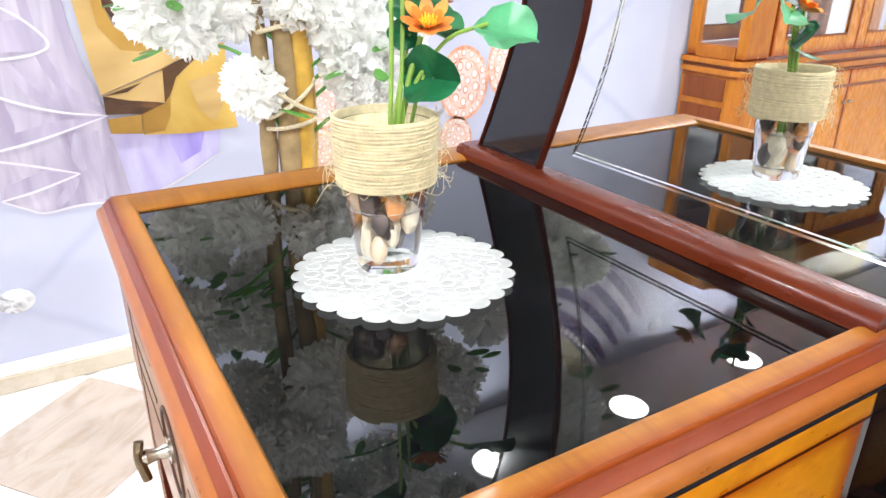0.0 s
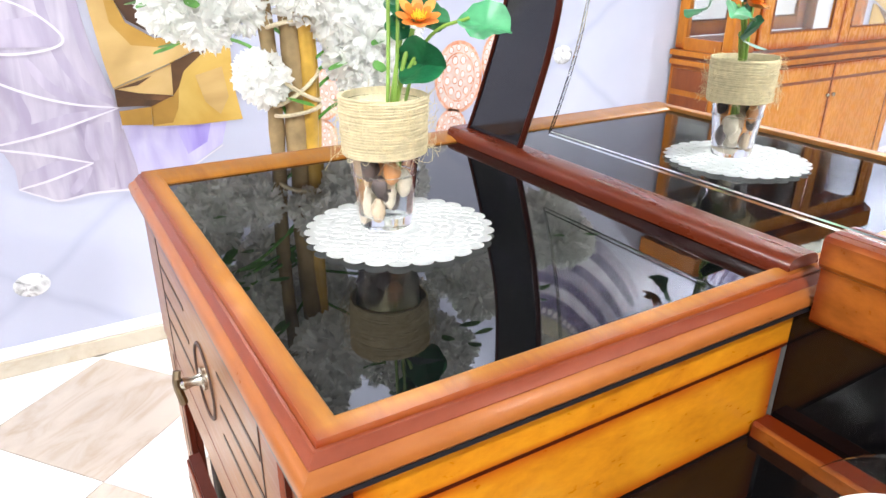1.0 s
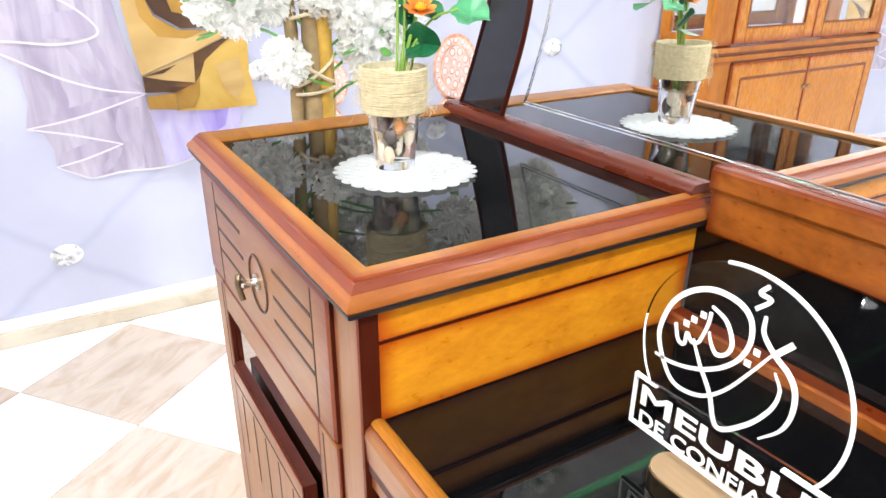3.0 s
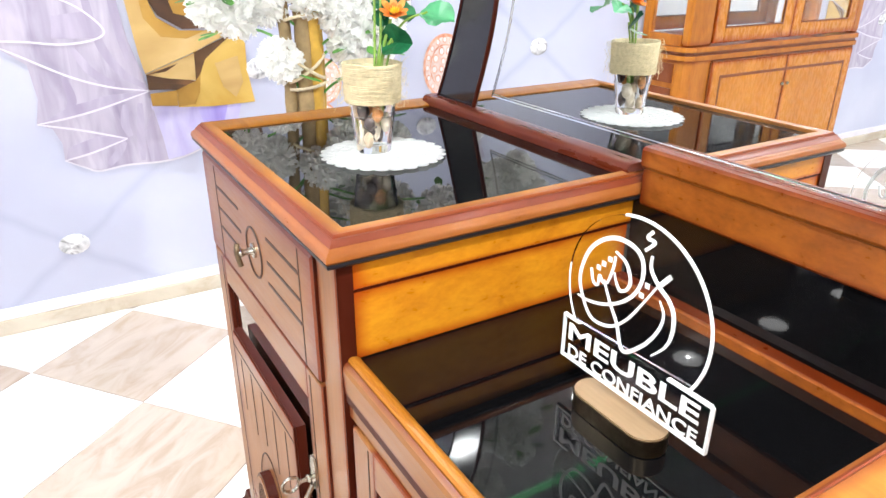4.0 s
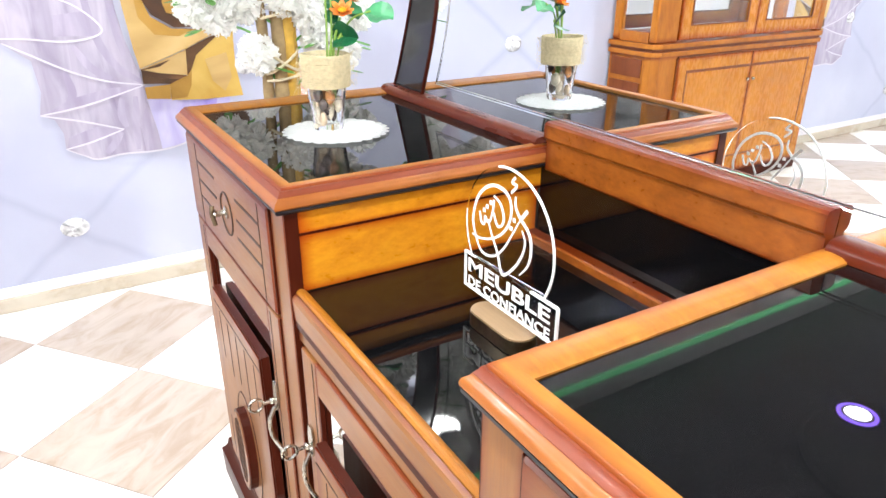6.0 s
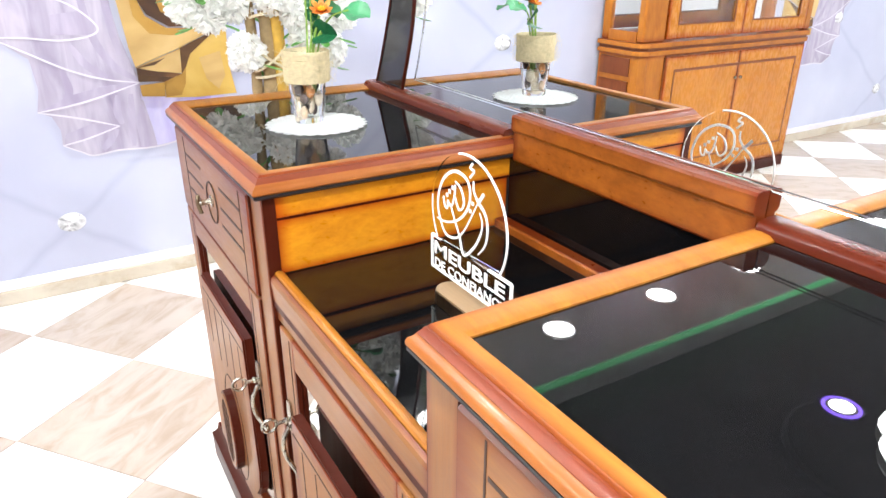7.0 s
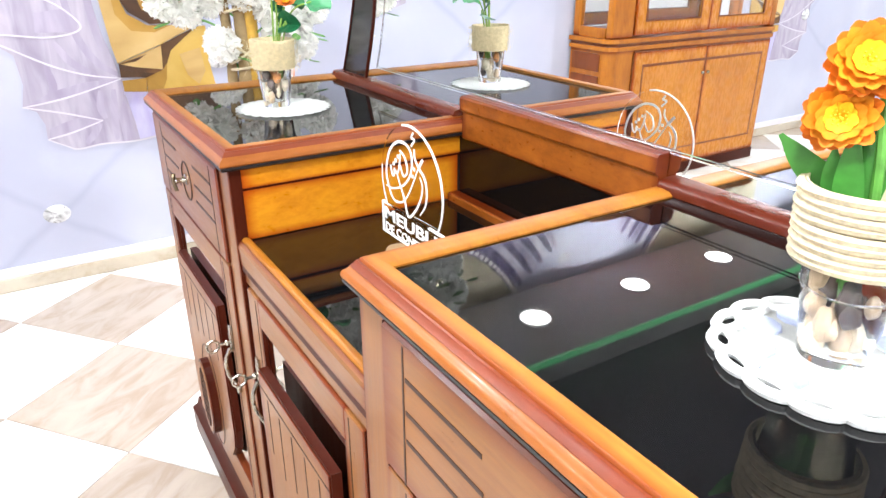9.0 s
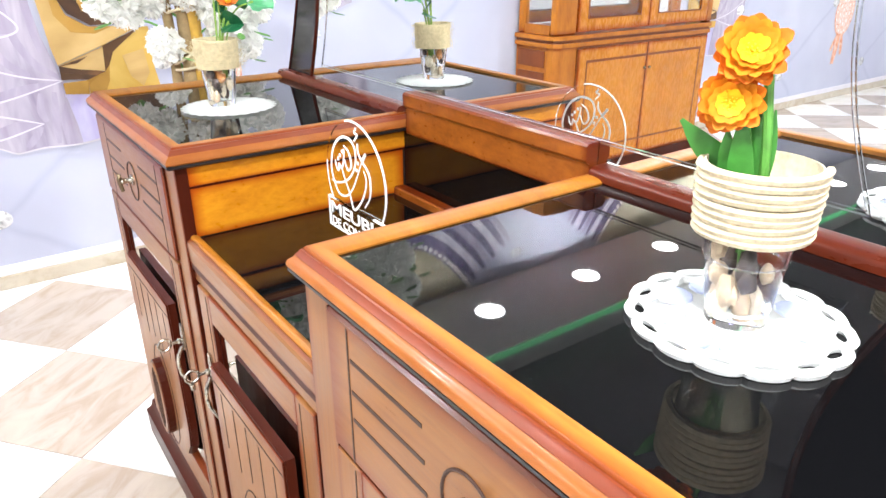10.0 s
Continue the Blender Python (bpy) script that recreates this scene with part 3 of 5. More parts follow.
def lace_print_at(ox, oz, s=1.0, tail=1):
    """A round of lace with a beaded border, small rings inside and a leaf-shaped tail."""
    e = thing("lace_print", (ox, WALL_Y, oz), "printed coral lace ornament with round pearls", "wall print", "wall prints")

    def oval(cx, cz, r, n=20):
        return [(cx + r * 0.9 * math.cos(2 * math.pi * q / n), cz + r * 1.15 * math.sin(2 * math.pi * q / n)) for q in range(n)]

    def ring(name, cx, cz, r, w, level, n=28):
        b = bmesh.new()
        rows = [[b.verts.new((x, WALL_Y - 0.0012 * level, z)) for x, z in oval(cx, cz, rr, n)] for rr in (r, r - w)]
        for k in range(n):
            b.faces.new((rows[0][k], rows[0][(k + 1) % n], rows[1][(k + 1) % n], rows[1][k]))
        part(name, b, coral_print, e)

    flat("lace_ground", oval(ox, oz, 0.118 * s), 1, lace_pale, e, "pale peach lace ground")
    ring("lace_ring", ox, oz, 0.122 * s, 0.012 * s, 2)
    ring("lace_ring", ox, oz, 0.084 * s, 0.006 * s, 2.2)
    for n, rr, r in ((16, 0.099, 0.0125), (9, 0.060, 0.0165), (4, 0.022, 0.0135)):
        for k in range(n):
            a = 2 * math.pi * k / n + rr * 20
            cx, cz = ox + rr * s * 0.9 * math.cos(a), oz + rr * s * 1.15 * math.sin(a)
            flat("pearl", oval(cx, cz, r * s * 0.66, 10), 2.6, pearl_print, e)
            ring("lace_ring", cx, cz, r * s, r * s * 0.3, 2.9, 14)
    if tail:
        for k, (dx, dz, w) in enumerate(((0.03, -0.30, 0.05), (-0.05, -0.25, 0.035), (0.085, -0.22, 0.03))):
            band("lace_leaf", [(ox + dx * 0.4 * s, oz - 0.13 * s), (ox + dx * s, oz + dz * s)], w * s, 1.8 + 0.2 * k, coral_print, e)
    return e


lace_print_at(1.435, 0.752, 0.92, 0)
lace_print_at(1.405, 0.555, 0.62, 0)
lace_print_at(1.62, 0.80, 0.8, 0)
lace_print_at(0.915, 0.735, 0.60, 0)
lace_print_at(0.900, 0.585, 0.52, 0)
lace_print_at(-4.95, 0.72, 1.4)

# padded leather with a studded border, and the striped curtain that follows its curve; the pattern is mirrored further along
ARC = [(-0.29, 2.06), (-0.49, 2.11), (-0.71, 2.21), (-0.88, 2.37), (-0.985, 2.51)]


def beside(d):
    """The studded curve moved outwards by d, below the ceiling border."""
    p = [Vector((c.x, c.z)) for c in curve_pts([(x, 0, z) for x, z in ARC], 6)]
    out = []
    for i, q in enumerate(p):
        t = (p[min(i + 1, len(p) - 1)] - p[max(i - 1, 0)]).normalized()
        out.append((q.x + t.y * -d, min(q.y + t.x * d, 2.512)))
    return out


def padded_print(turn):
    def M(pts):
        return [(turn(x), z) for x, z in pts]
    e = thing("padded_print", (turn(-0.6), WALL_Y, 2.2), "printed picture of studded padded olive leather", "wall print", "wall prints")
    flat("padded_leather", M(beside(0.0) + [(0.1, 2.512), (0.1, 2.06)]), 2, leather_print, e, "olive-grey padded leather")
    band("leather_fold", M([(-0.2, 2.2), (-0.5, 2.22), (-0.72, 2.34), (-0.86, 2.5)]), 0.10, 2.4, leather_gleam, e)
    band("stud_border", M(beside(0.025)), 0.06, 2.8, stripe_a, e)
    pts = beside(0.022)
    for k, (x, z) in enumerate(pts):
        b = bmesh.new()
        ball(b, (turn(x), WALL_Y - 0.004, z), 0.016, 0.006, 0.016, 8, 5)
        part("stud", b, pearl_print, e)
    e = thing("curtain_print", (turn(-1.1), WALL_Y, 2.2), "printed picture of a striped violet curtain", "wall print", "wall prints")
    for k in range(8):
        band("stripe", M(beside(0.075 + 0.046 * k)), 0.05, 3 + 0.2 * (k % 2), (stripe_a, stripe_b, stripe_a, stripe_c)[k % 4], e)


padded_print(lambda x: x)
padded_print(lambda x: -3.12 - x)

for i in range(-8, 5):
    for j in range(0, 5):
        if (i + j) % 2:
            continue
        x, z = -0.012 + BUTTON_DX * i, BUTTON_Z + BUTTON_DZ * j
        if z > SOFFIT_Z - 0.05:
            continue
        b = bmesh.new()
        ball(b, (x, WALL_Y - 0.002, z), 0.048, 0.006, 0.036, 16, 8)
        single("wall_button", b, button_print, "silver crystal button printed on quilted wallpaper", "wall button", "wallpaper buttons", smooth=True)


# ---- sideboard ----
TOP_X0, TOP_X1 = 0.174, 0.665          # outermost front edge, back
BODY_X = 0.187                        # front of the posts
GLASS_Z, MID_Z = 0.92, 0.776
UNIT_LEN = 0.588
MIRROR_X = 0.612
IN_1, IN_2 = 0.292, -0.134            # inner ends of the two high units


# no cut: a slightly proud dark strip gives the shade of a groove
def groove(bm, x, y0, y1, z0, z1):
    box(bm, x - 0.0006, x + 0.002, y0, y1, z0, z1)


def pull_handle(e, x, y, z):
    h = part("handle", lathe_x(bmesh.new(), [(0.011, 0.0), (0.011, 0.003), (0.006, 0.004), (0.0045, 0.011), (0.006, 0.019), (0.004, 0.022)], x, y, z), silver, e, "aged nickel drawer pull", True)
    b = bmesh.new()
    tube(b, curve_pts([(x - 0.022, y + 0.004, z + 0.013), (x - 0.024, y, z + 0.001), (x - 0.021, y - 0.003, z - 0.018)], 6), 0.0038, 8, None)
    part("drop", b, bronze, h)


def lathe_x(bm, prof, x, y, z, seg=18):
    rings = []
    for r, d in prof:
        rings.append([bm.verts.new((x - d, y + r * math.cos(2 * math.pi * k / seg), z + r * math.sin(2 * math.pi * k / seg))) for k in range(seg)])
    for a, b in zip(rings, rings[1:]):
        for k in range(seg):
            bm.faces.new((a[k], a[(k + 1) % seg], b[(k + 1) % seg], b[k]))
    bm.faces.new(rings[0][::-1])
    bm.faces.new(rings[-1])
    return bm


def key_set(e, x, y, z):
    """A key in its escutcheon, with a ring bow and a curved pull hanging below."""
    b = bmesh.new()
    prism(b, [(y - 0.006, z + 0.032), (y + 0.006, z + 0.032), (y + 0.010, z + 0.012), (y + 0.007, z - 0.012), (y, z - 0.022), (y - 0.007, z - 0.012), (y - 0.010, z + 0.012)], "x", x - 0.004, x)
    plate = part("lock_plate", b, silver, e, "aged nickel lock plate")
    b = bmesh.new()
    tube(b, [(x - 0.003, y, z), (x - 0.024, y, z)], 0.0032, 8)
    tube(b, [(x - 0.024 - 0.011 + 0.011 * math.cos(a), y, z + 0.011 * math.sin(a)) for a in [2 * math.pi * k / 20 for k in range(20)]], 0.0024, 6, None, True)
    ball(b, (x - 0.010, y, z), 0.004, 0.006, 0.006, 8, 6)
    part("key", b, silver, plate, "small nickel key with a ring bow", True)
    b = bmesh.new()
    tube(b, curve_pts([(x - 0.006, y, z - 0.012), (x - 0.017, y - 0.002, z - 0.035), (x - 0.016, y - 0.006, z - 0.062), (x - 0.006, y - 0.018, z - 0.085)], 6), 0.0036, 8)
    box(b, x - 0.008, x, y - 0.024, y - 0.014, z - 0.098, z - 0.084, 0.002)
    part("pull", b, silver, plate, "curved nickel door pull", True)


def fretted_board(e, x, yc, half, z0, z1):
    """The thick board in front of a door's pane, fluted, with a carved oval medallion."""
    pts = [(yc - half, z1), (yc - half, z0 + 0.135)]
    for k in range(1, 8):
        a = math.pi + math.pi * k / 8
        pts.append((yc + half * math.cos(a), z0 + 0.135 + 0.125 * math.sin(a)))
    pts += [(yc + half, z0 + 0.135), (yc + half, z1)]
    b = bmesh.new()
    prism(b, pts, "x", x, x + 0.016)
    bmesh.ops.bevel(b, geom=[d for d in b.edges if abs(d.verts[0].co.x - x) < 1e-5 and abs(d.verts[1].co.x - x) < 1e-5], offset=0.0025, segments=2, affect="EDGES")
    board = part("fluted_board", b, wood_redz, e, "thick fluted board with dark red edges")
    b = bmesh.new()
    zc = (z0 + z1) / 2
    prism(b, [(yc + (p[0] - yc) * 0.975, zc + (p[1] - zc) * 0.988) for p in pts], "x", x - 0.0006, x + 0.001)
    part("board_face", b, wood_board, board, "tan stained face")
    b = bmesh.new()
    for k in range(5):
        y = yc + half * (-0.72 + 0.36 * k)
        b = bmesh.new()
        groove(b, x - 0.0006, y - 0.0012, y + 0.0012, z0 + (0.265 if k % 2 else 0.28), z1 - 0.035)
        part("flute", b, groove_shade, board)
    b = bmesh.new()
    groove(b, x - 0.0006, yc - half + 0.004, yc + half - 0.004, z1 - 0.028, z1 - 0.0255)
    part("flute", b, groove_shade, board)
    b = bmesh.new()
    mz = z0 + 0.135
    ov = [(yc + 0.046 * math.cos(2 * math.pi * k / 28), mz + 0.092 * math.sin(2 * math.pi * k / 28)) for k in range(28)]
    prism(b, ov, "x", x - 0.016, x + 0.001)
    med = part("medallion", b, wood_redz, board, "carved oval medallion with dark edges")
    b = bmesh.new()
    prism(b, [(yc + (p[0] - yc) * 0.93, mz + (p[1] - mz) * 0.93) for p in ov], "x", x - 0.0175, x - 0.0155)
    part("medallion_face", b, wood_z, med)
    for k in range(-3, 4):
        b = bmesh.new()
        hh = 0.074 * math.sqrt(1 - (k / 4.2) ** 2)
        box(b, x - 0.0182, x - 0.017, yc + 0.0075 * k - 0.001, yc + 0.0075 * k + 0.001, mz - hh, mz + hh)
        part("carving", b, groove_shade, med)
    b = bmesh.new()
    tube(b, [(x - 0.0005, yc + 0.066 * math.cos(2 * math.pi * k / 32), mz + 0.122 * math.sin(2 * math.pi * k / 32)) for k in range(32)], 0.0014, 6, None, True)
    part("carving", b, groove_shade, med)


def door(e, y0, y1, z0, z1, board_c, board_half, key_y, key_z, xf=0.183):
    s = 0.052
    xb = 0.2125
    d = part("door", boxes((xf, xb, y0, y0 + s, z0, z1), bev=0.0015), wood_z, e, "stained door with a mirrored pane")
    part("stile", boxes((xf, xb, y1 - s, y1, z0, z1), bev=0.0015), wood_z, d)
    part("door_rail", boxes((xf, xb, y0 + s, y1 - s, z1 - 0.048, z1), bev=0.0015), wood_fy, d)
    part("door_rail", boxes((xf, xb, y0 + s, y1 - s, z0, z0 + 0.07), bev=0.0015), wood_fy, d)
    xp = xf + 0.008
    part("pane", boxes((xp, xp + 0.005, y0 + s, y1 - s, z0 + 0.07, z1 - 0.048)), door_mirror, d, "mirrored glass pane")
    for q0, q1 in ((y0 + s, y0 + s + 0.003), (y1 - s - 0.003, y1 - s)):
        part("reveal", boxes((xf + 0.0005, xp - 0.0005, q0, q1, z0 + 0.07, z1 - 0.048)), wood_redz, d)
    for q in (y0 + s - 0.013, y1 - s + 0.013):
        b = bmesh.new()
        groove(b, xf, q - 0.001, q + 0.001, z0 + 0.01, z1 - 0.006)
        part("joint_line", b, groove_shade, d)
    for q0, q1 in ((y0 - 0.0015, y0 - 0.0002), (y1 + 0.0002, y1 + 0.0015)):
        part("door_edge", boxes((xf + 0.002, xb, q0, q1, z0, z1)), wood_redz, d)
    fretted_board(d, 0.170, board_c, board_half, z0 + 0.055, 0.606)
    part("spacer", boxes((0.1855, xp - 0.0002, board_c - 0.015, board_c + 0.015, z0 + 0.3, z0 + 0.34)), wood_redz, d)
    key_set(d, xf, key_y, key_z)


def high_unit(y_in, s):
    """One of the two tall end units; s: the way from its inner end outwards."""
    def Y(v):
        return y_in + s * v
    e = thing("sideboard_end_unit", (0.45, Y(UNIT_LEN / 2), 0.0), "tall sideboard end unit in honey cherry wood with black glass top", "sideboard", "sideboard units")
    lo, hi = sorted((Y(0.014), Y(UNIT_LEN - 0.014)))
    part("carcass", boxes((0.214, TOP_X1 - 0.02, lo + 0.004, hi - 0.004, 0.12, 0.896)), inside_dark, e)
    # inner end panel: figured wood with a dark rail line
    a, b2 = sorted((Y(0.0145), Y(0.019)))
    part("end_panel", boxes((0.206, 0.598, a, b2, 0.7775, 0.8585)), wood_burr, e, "glossy figured amber wood panel")
    a, b2 = sorted((Y(0.0125), Y(0.019)))
    part("end_rail", boxes((0.206, TOP_X1 - 0.02, a, b2, 0.8615, 0.8955), bev=0.001), wood_burr, e, "amber wood rail")
    a, b2 = sorted((Y(0.0135), Y(0.0165)))
    part("rail_line", boxes((0.206, TOP_X1 - 0.02, a, b2, 0.858, 0.862)), wood_red, e)
    a, b2 = sorted((Y(UNIT_LEN - 0.019), Y(UNIT_LEN - 0.014)))
    part("outer_panel", boxes((0.206, TOP_X1 - 0.02, a, b2, 0.12, 0.886)), wood_z, e)
    # posts
    a, b2 = sorted((Y(0.012), Y(0.066)))
    part("post", boxes((BODY_X, 0.2055, a, b2, 0.12, 0.8955), bev=0.002), wood_z, e)
    a, b2 = sorted((Y(0.0112), Y(0.0122)))
    part("post_side", boxes((BODY_X + 0.001, 0.2062, a, b2, 0.12, 0.895)), wood_redz, e, "dark red post side")
    a, b2 = sorted((Y(UNIT_LEN - 0.03), Y(UNIT_LEN - 0.012)))
    part("post", boxes((BODY_X, 0.2055, a, b2, 0.12, 0.8955), bev=0.002), wood_z, e)
    # drawer
    a, b2 = sorted((Y(0.068), Y(0.556)))
    d = part("drawer", boxes((0.1815, 0.21, a, b2, 0.722, 0.884), bev=0.003), wood_drawer, e, "stained drawer front with carved lines")
    q0, q1 = sorted((Y(0.0668), Y(0.0682)))
    part("drawer_edge", boxes((0.184, 0.21, q0, q1, 0.723, 0.883)), wood_redz, d, "dark red drawer edge")
    def carve(bmx):
        part("carved_line", bmx, groove_shade, d)

    for v in (0.110, 0.482):
        b = bmesh.new()
        groove(b, 0.1815, Y(v) - 0.0013, Y(v) + 0.0013, 0.724, 0.878)
        carve(b)
    for z in (0.846, 0.811, 0.779):
        for v0, v1 in ((0.114, 0.232 + (0.846 - z) * 0.1), (0.36 - (0.846 - z) * 0.1, 0.478)):
            b = bmesh.new()
            groove(b, 0.1815, *sorted((Y(v0), Y(v1))), z - 0.0023, z + 0.0023)
            carve(b)
    b = bmesh.new()
    tube(b, [(0.1812, Y(0.294) + 0.034 * math.cos(2 * math.pi * k / 36), 0.803 + 0.036 * math.sin(2 * math.pi * k / 36)) for k in range(36)], 0.0018, 6, None, True)
    part("carved_ring", b, groove_shade, d)
    pull_handle(d, 0.1815, Y(0.294), 0.806)
    # door
    a, b2 = sorted((Y(0.068), Y(0.556)))
    door(e, a, b2, 0.135, 0.716, Y(0.302), 0.150, Y(0.116), 0.548)
    # top: moulded frame with a black line below and a black glass panel
    x0, x1 = TOP_X0 + 0.034, TOP_X1 - 0.034
    y0, y1 = sorted((Y(0.034 if s > 0 else 0.044), Y(UNIT_LEN - 0.062)))
    wide = (0.0, 0.028) if s > 0 else (0.028, 0.010)
    b = bmesh.new()
    ring_moulding(b, x0, x1, y0, y1, [(0.0, 0.900), (0.0, 0.922), (0.002, 0.9255), (0.006, 0.927), (0.0180, 0.926), (0.0193, 0.9245), (0.0200, 0.9215), (0.0200, 0.900)], wide=wide)
    part("top_rim", b, wood_rim, e, "honey wood rim of the top", True)
    b = bmesh.new()
    ring_moulding(b, x0, x1, y0, y1, [(0.0186, 0.9005), (0.0268, 0.9015), (0.0268, 0.9155), (0.0280, 0.9135), (0.0300, 0.9118), (0.0325, 0.9098), (0.0338, 0.9068), (0.034, 0.9035), (0.0325, 0.9012)], wide=wide)
    part("top_moulding", b, wood_edge, e, "polished outer edge moulding", True)
    part("top_bead", ring_moulding(bmesh.new(), x0, x1, y0, y1, [(0.0201, 0.903), (0.0201, 0.9230), (0.0220, 0.9224), (0.0234, 0.9198), (0.0256, 0.9172), (0.0267, 0.9160), (0.0267, 0.903)], wide=wide), wood_bead, e, "dark red bead round the top", True)
    part("under_line", ring_moulding(bmesh.new(), x0, x1, y0, y1, [(0.010, 0.8945), (0.010, 0.9000), (0.0330, 0.9008), (0.0330, 0.8975), (0.0300, 0.8945)], wide=wide), line_black, e, "thin black line under the moulding")
    part("glass_top", boxes((x0 - 0.001, x1 + 0.001, y0 - 0.001, y1 + 0.001, 0.905, GLASS_Z)), glass_black, e, "polished black glass top")
    # plinth
    a, b2 = sorted((Y(0.004), Y(UNIT_LEN + 0.03)))
    part("plinth", ring_moulding(bmesh.new(), 0.20, TOP_X1 - 0.03, a + 0.02, b2 - 0.02, [(0.0, 0.0), (0.02, 0.0), (0.028, 0.02), (0.03, 0.09), (0.018, 0.105), (0.014, 0.125), (0.0, 0.125)]), wood_red, e, "dark red moulded plinth", True)
    return e


high_unit(IN_1, 1)
high_unit(IN_2, -1)

# low middle unit
ya, yb = IN_2 - 0.012, IN_1 + 0.012
e = thing("sideboard_middle_unit", (0.45, (ya + yb) / 2, 0), "low middle sideboard unit with recessed black glass top", "sideboard", "sideboard units")
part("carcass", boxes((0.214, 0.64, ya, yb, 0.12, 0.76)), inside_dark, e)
part("back_panel", boxes((0.601, 0.611, ya, yb, 0.762, 0.905)), glass_black, e, "upright black glass back panel")
b = bmesh.new()
prism(b, [(0.190, 0.741), (0.1885, 0.770), (0.190, 0.7755), (0.1945, 0.7795), (0.1945, 0.741)], "y", ya, yb)
rail = part("front_rail", b, wood_fy, e, "stained wood front rail")
b = bmesh.new()
prism(b, [(0.1955, 0.741), (0.1955, 0.7805), (0.1975, 0.7832), (0.2005, 0.784), (0.204, 0.7835), (0.208, 0.7815), (0.2105, 0.778), (0.2105, 0.741)], "y", ya, yb)
part("rail_cap", b, wood_y, rail, "honey wood cap of the rail")
part("frieze", boxes((0.194, 0.2135, ya, yb, 0.708, 0.7300), bev=0.001), wood_fy, e)
part("frieze_line", boxes((0.1905, 0.2005, ya, yb, 0.7300, 0.741)), wood_red, e, "red line under the rail")
part("glass_top", boxes((0.2105, 0.6005, ya, yb, 0.762, MID_Z)), glass_black, e, "polished black glass shelf")
b = bmesh.new()
prism(b, [(0.576, MID_Z), (0.576, 0.788), (0.579, 0.791), (0.597, 0.791), (0.600, 0.788), (0.600, MID_Z)], "y", ya, yb)
part("divider_strip", b, wood_beam, e, "brown wood strip across the glass")
door(e, IN_2 + 0.004, IN_1 - 0.004, 0.135, 0.706, 0.070, 0.138, IN_1 - 0.020, 0.553, 0.190)
part("plinth", ring_moulding(bmesh.new(), 0.20, 0.64, ya + 0.02, yb - 0.02, [(0.0, 0.0), (0.012, 0.0), (0.018, 0.02), (0.02, 0.09), (0.01, 0.105), (0.0, 0.125)]), wood_red, e, "dark red plinth", True)

# ---- mirror on the sideboard ----
MC = (IN_1 + IN_2) / 2
INNER = [(0.702, 0.93), (0.686, 0.97), (0.672, 1.005), (0.653, 1.06), (0.640, 1.12), (0.634, 1.20), (0.640, 1.28), (0.656, 1.36), (0.684, 1.45), (0.719, 1.53)]
OUTER = [(0.824, 0.93), (0.803, 0.97), (0.784, 1.01), (0.762, 1.06), (0.740, 1.12), (0.731, 1.20), (0.735, 1.28), (0.750, 1.36), (0.778, 1.45), (0.816, 1.53)]
e = thing("sideboard_mirror", (MIRROR_X, MC, 0.92), "large silver mirror with curved black sides above the sideboard", "mirror")


def flip(pts):
    return [(2 * MC - y, z) for y, z in pts]


def smooth2(pts, n=5):
    return [(p.y, p.z) for p in curve_pts([(0, y, z) for y, z in pts], n)]


TOPLINE = [(MC + (0.719 - MC) * math.cos(math.pi * k / 12), 1.53 + 0.12 * math.sin(math.pi * k / 12)) for k in range(1, 12)]
outline = smooth2(INNER) + TOPLINE + smooth2(flip(INNER))[::-1]
b = bmesh.new()
prism(b, outline, "x", MIRROR_X, MIRROR_X + 0.005)
part("mirror_glass", b, mirror_silver, e, "clear silver mirror glass")
# narrow ground bevel, a hand's breadth in from the rim: two bright cuts side by side
bevel_silver = mirror_mat("ground_mirror", (0.62, 0.65, 0.66), 0.09)
b = bmesh.new()
zb, dy = 0.965, 0.042
for cut, width in ((0.0, 0.0018), (0.0042, 0.0012)):
    loop = [(0.645 - cut, zb + cut)] + [(y - dy - cut, z) for y, z in smooth2(INNER) if z > zb + cut + 0.012]
    for seq, sg in ((loop, 1), (flip(loop), -1)):
        for (ya1, za1), (ya2, za2) in zip(seq, seq[1:]):
            b.faces.new([b.verts.new(p) for p in ((MIRROR_X - 0.0009, ya1, za1), (MIRROR_X - 0.0009, ya2, za2), (MIRROR_X - 0.0002, ya2 - sg * width, za2), (MIRROR_X - 0.0002, ya1 - sg * width, za1 + width))])
    b.faces.new([b.verts.new(p) for p in ((MIRROR_X - 0.0009, 0.645 - cut, zb + cut), (MIRROR_X - 0.0009, 2 * MC - 0.645 + cut, zb + cut), (MIRROR_X - 0.0002, 2 * MC - 0.645 + cut, zb + cut + width), (MIRROR_X - 0.0002, 0.645 - cut, zb + cut + width))])
part("bevel", b, bevel_silver, e, "ground bevel line")
part("backing", boxes((MIRROR_X + 0.0055, MIRROR_X + 0.02, 2 * MC - 0.72, 0.72, 0.93, 1.5)), inside_dark, e)
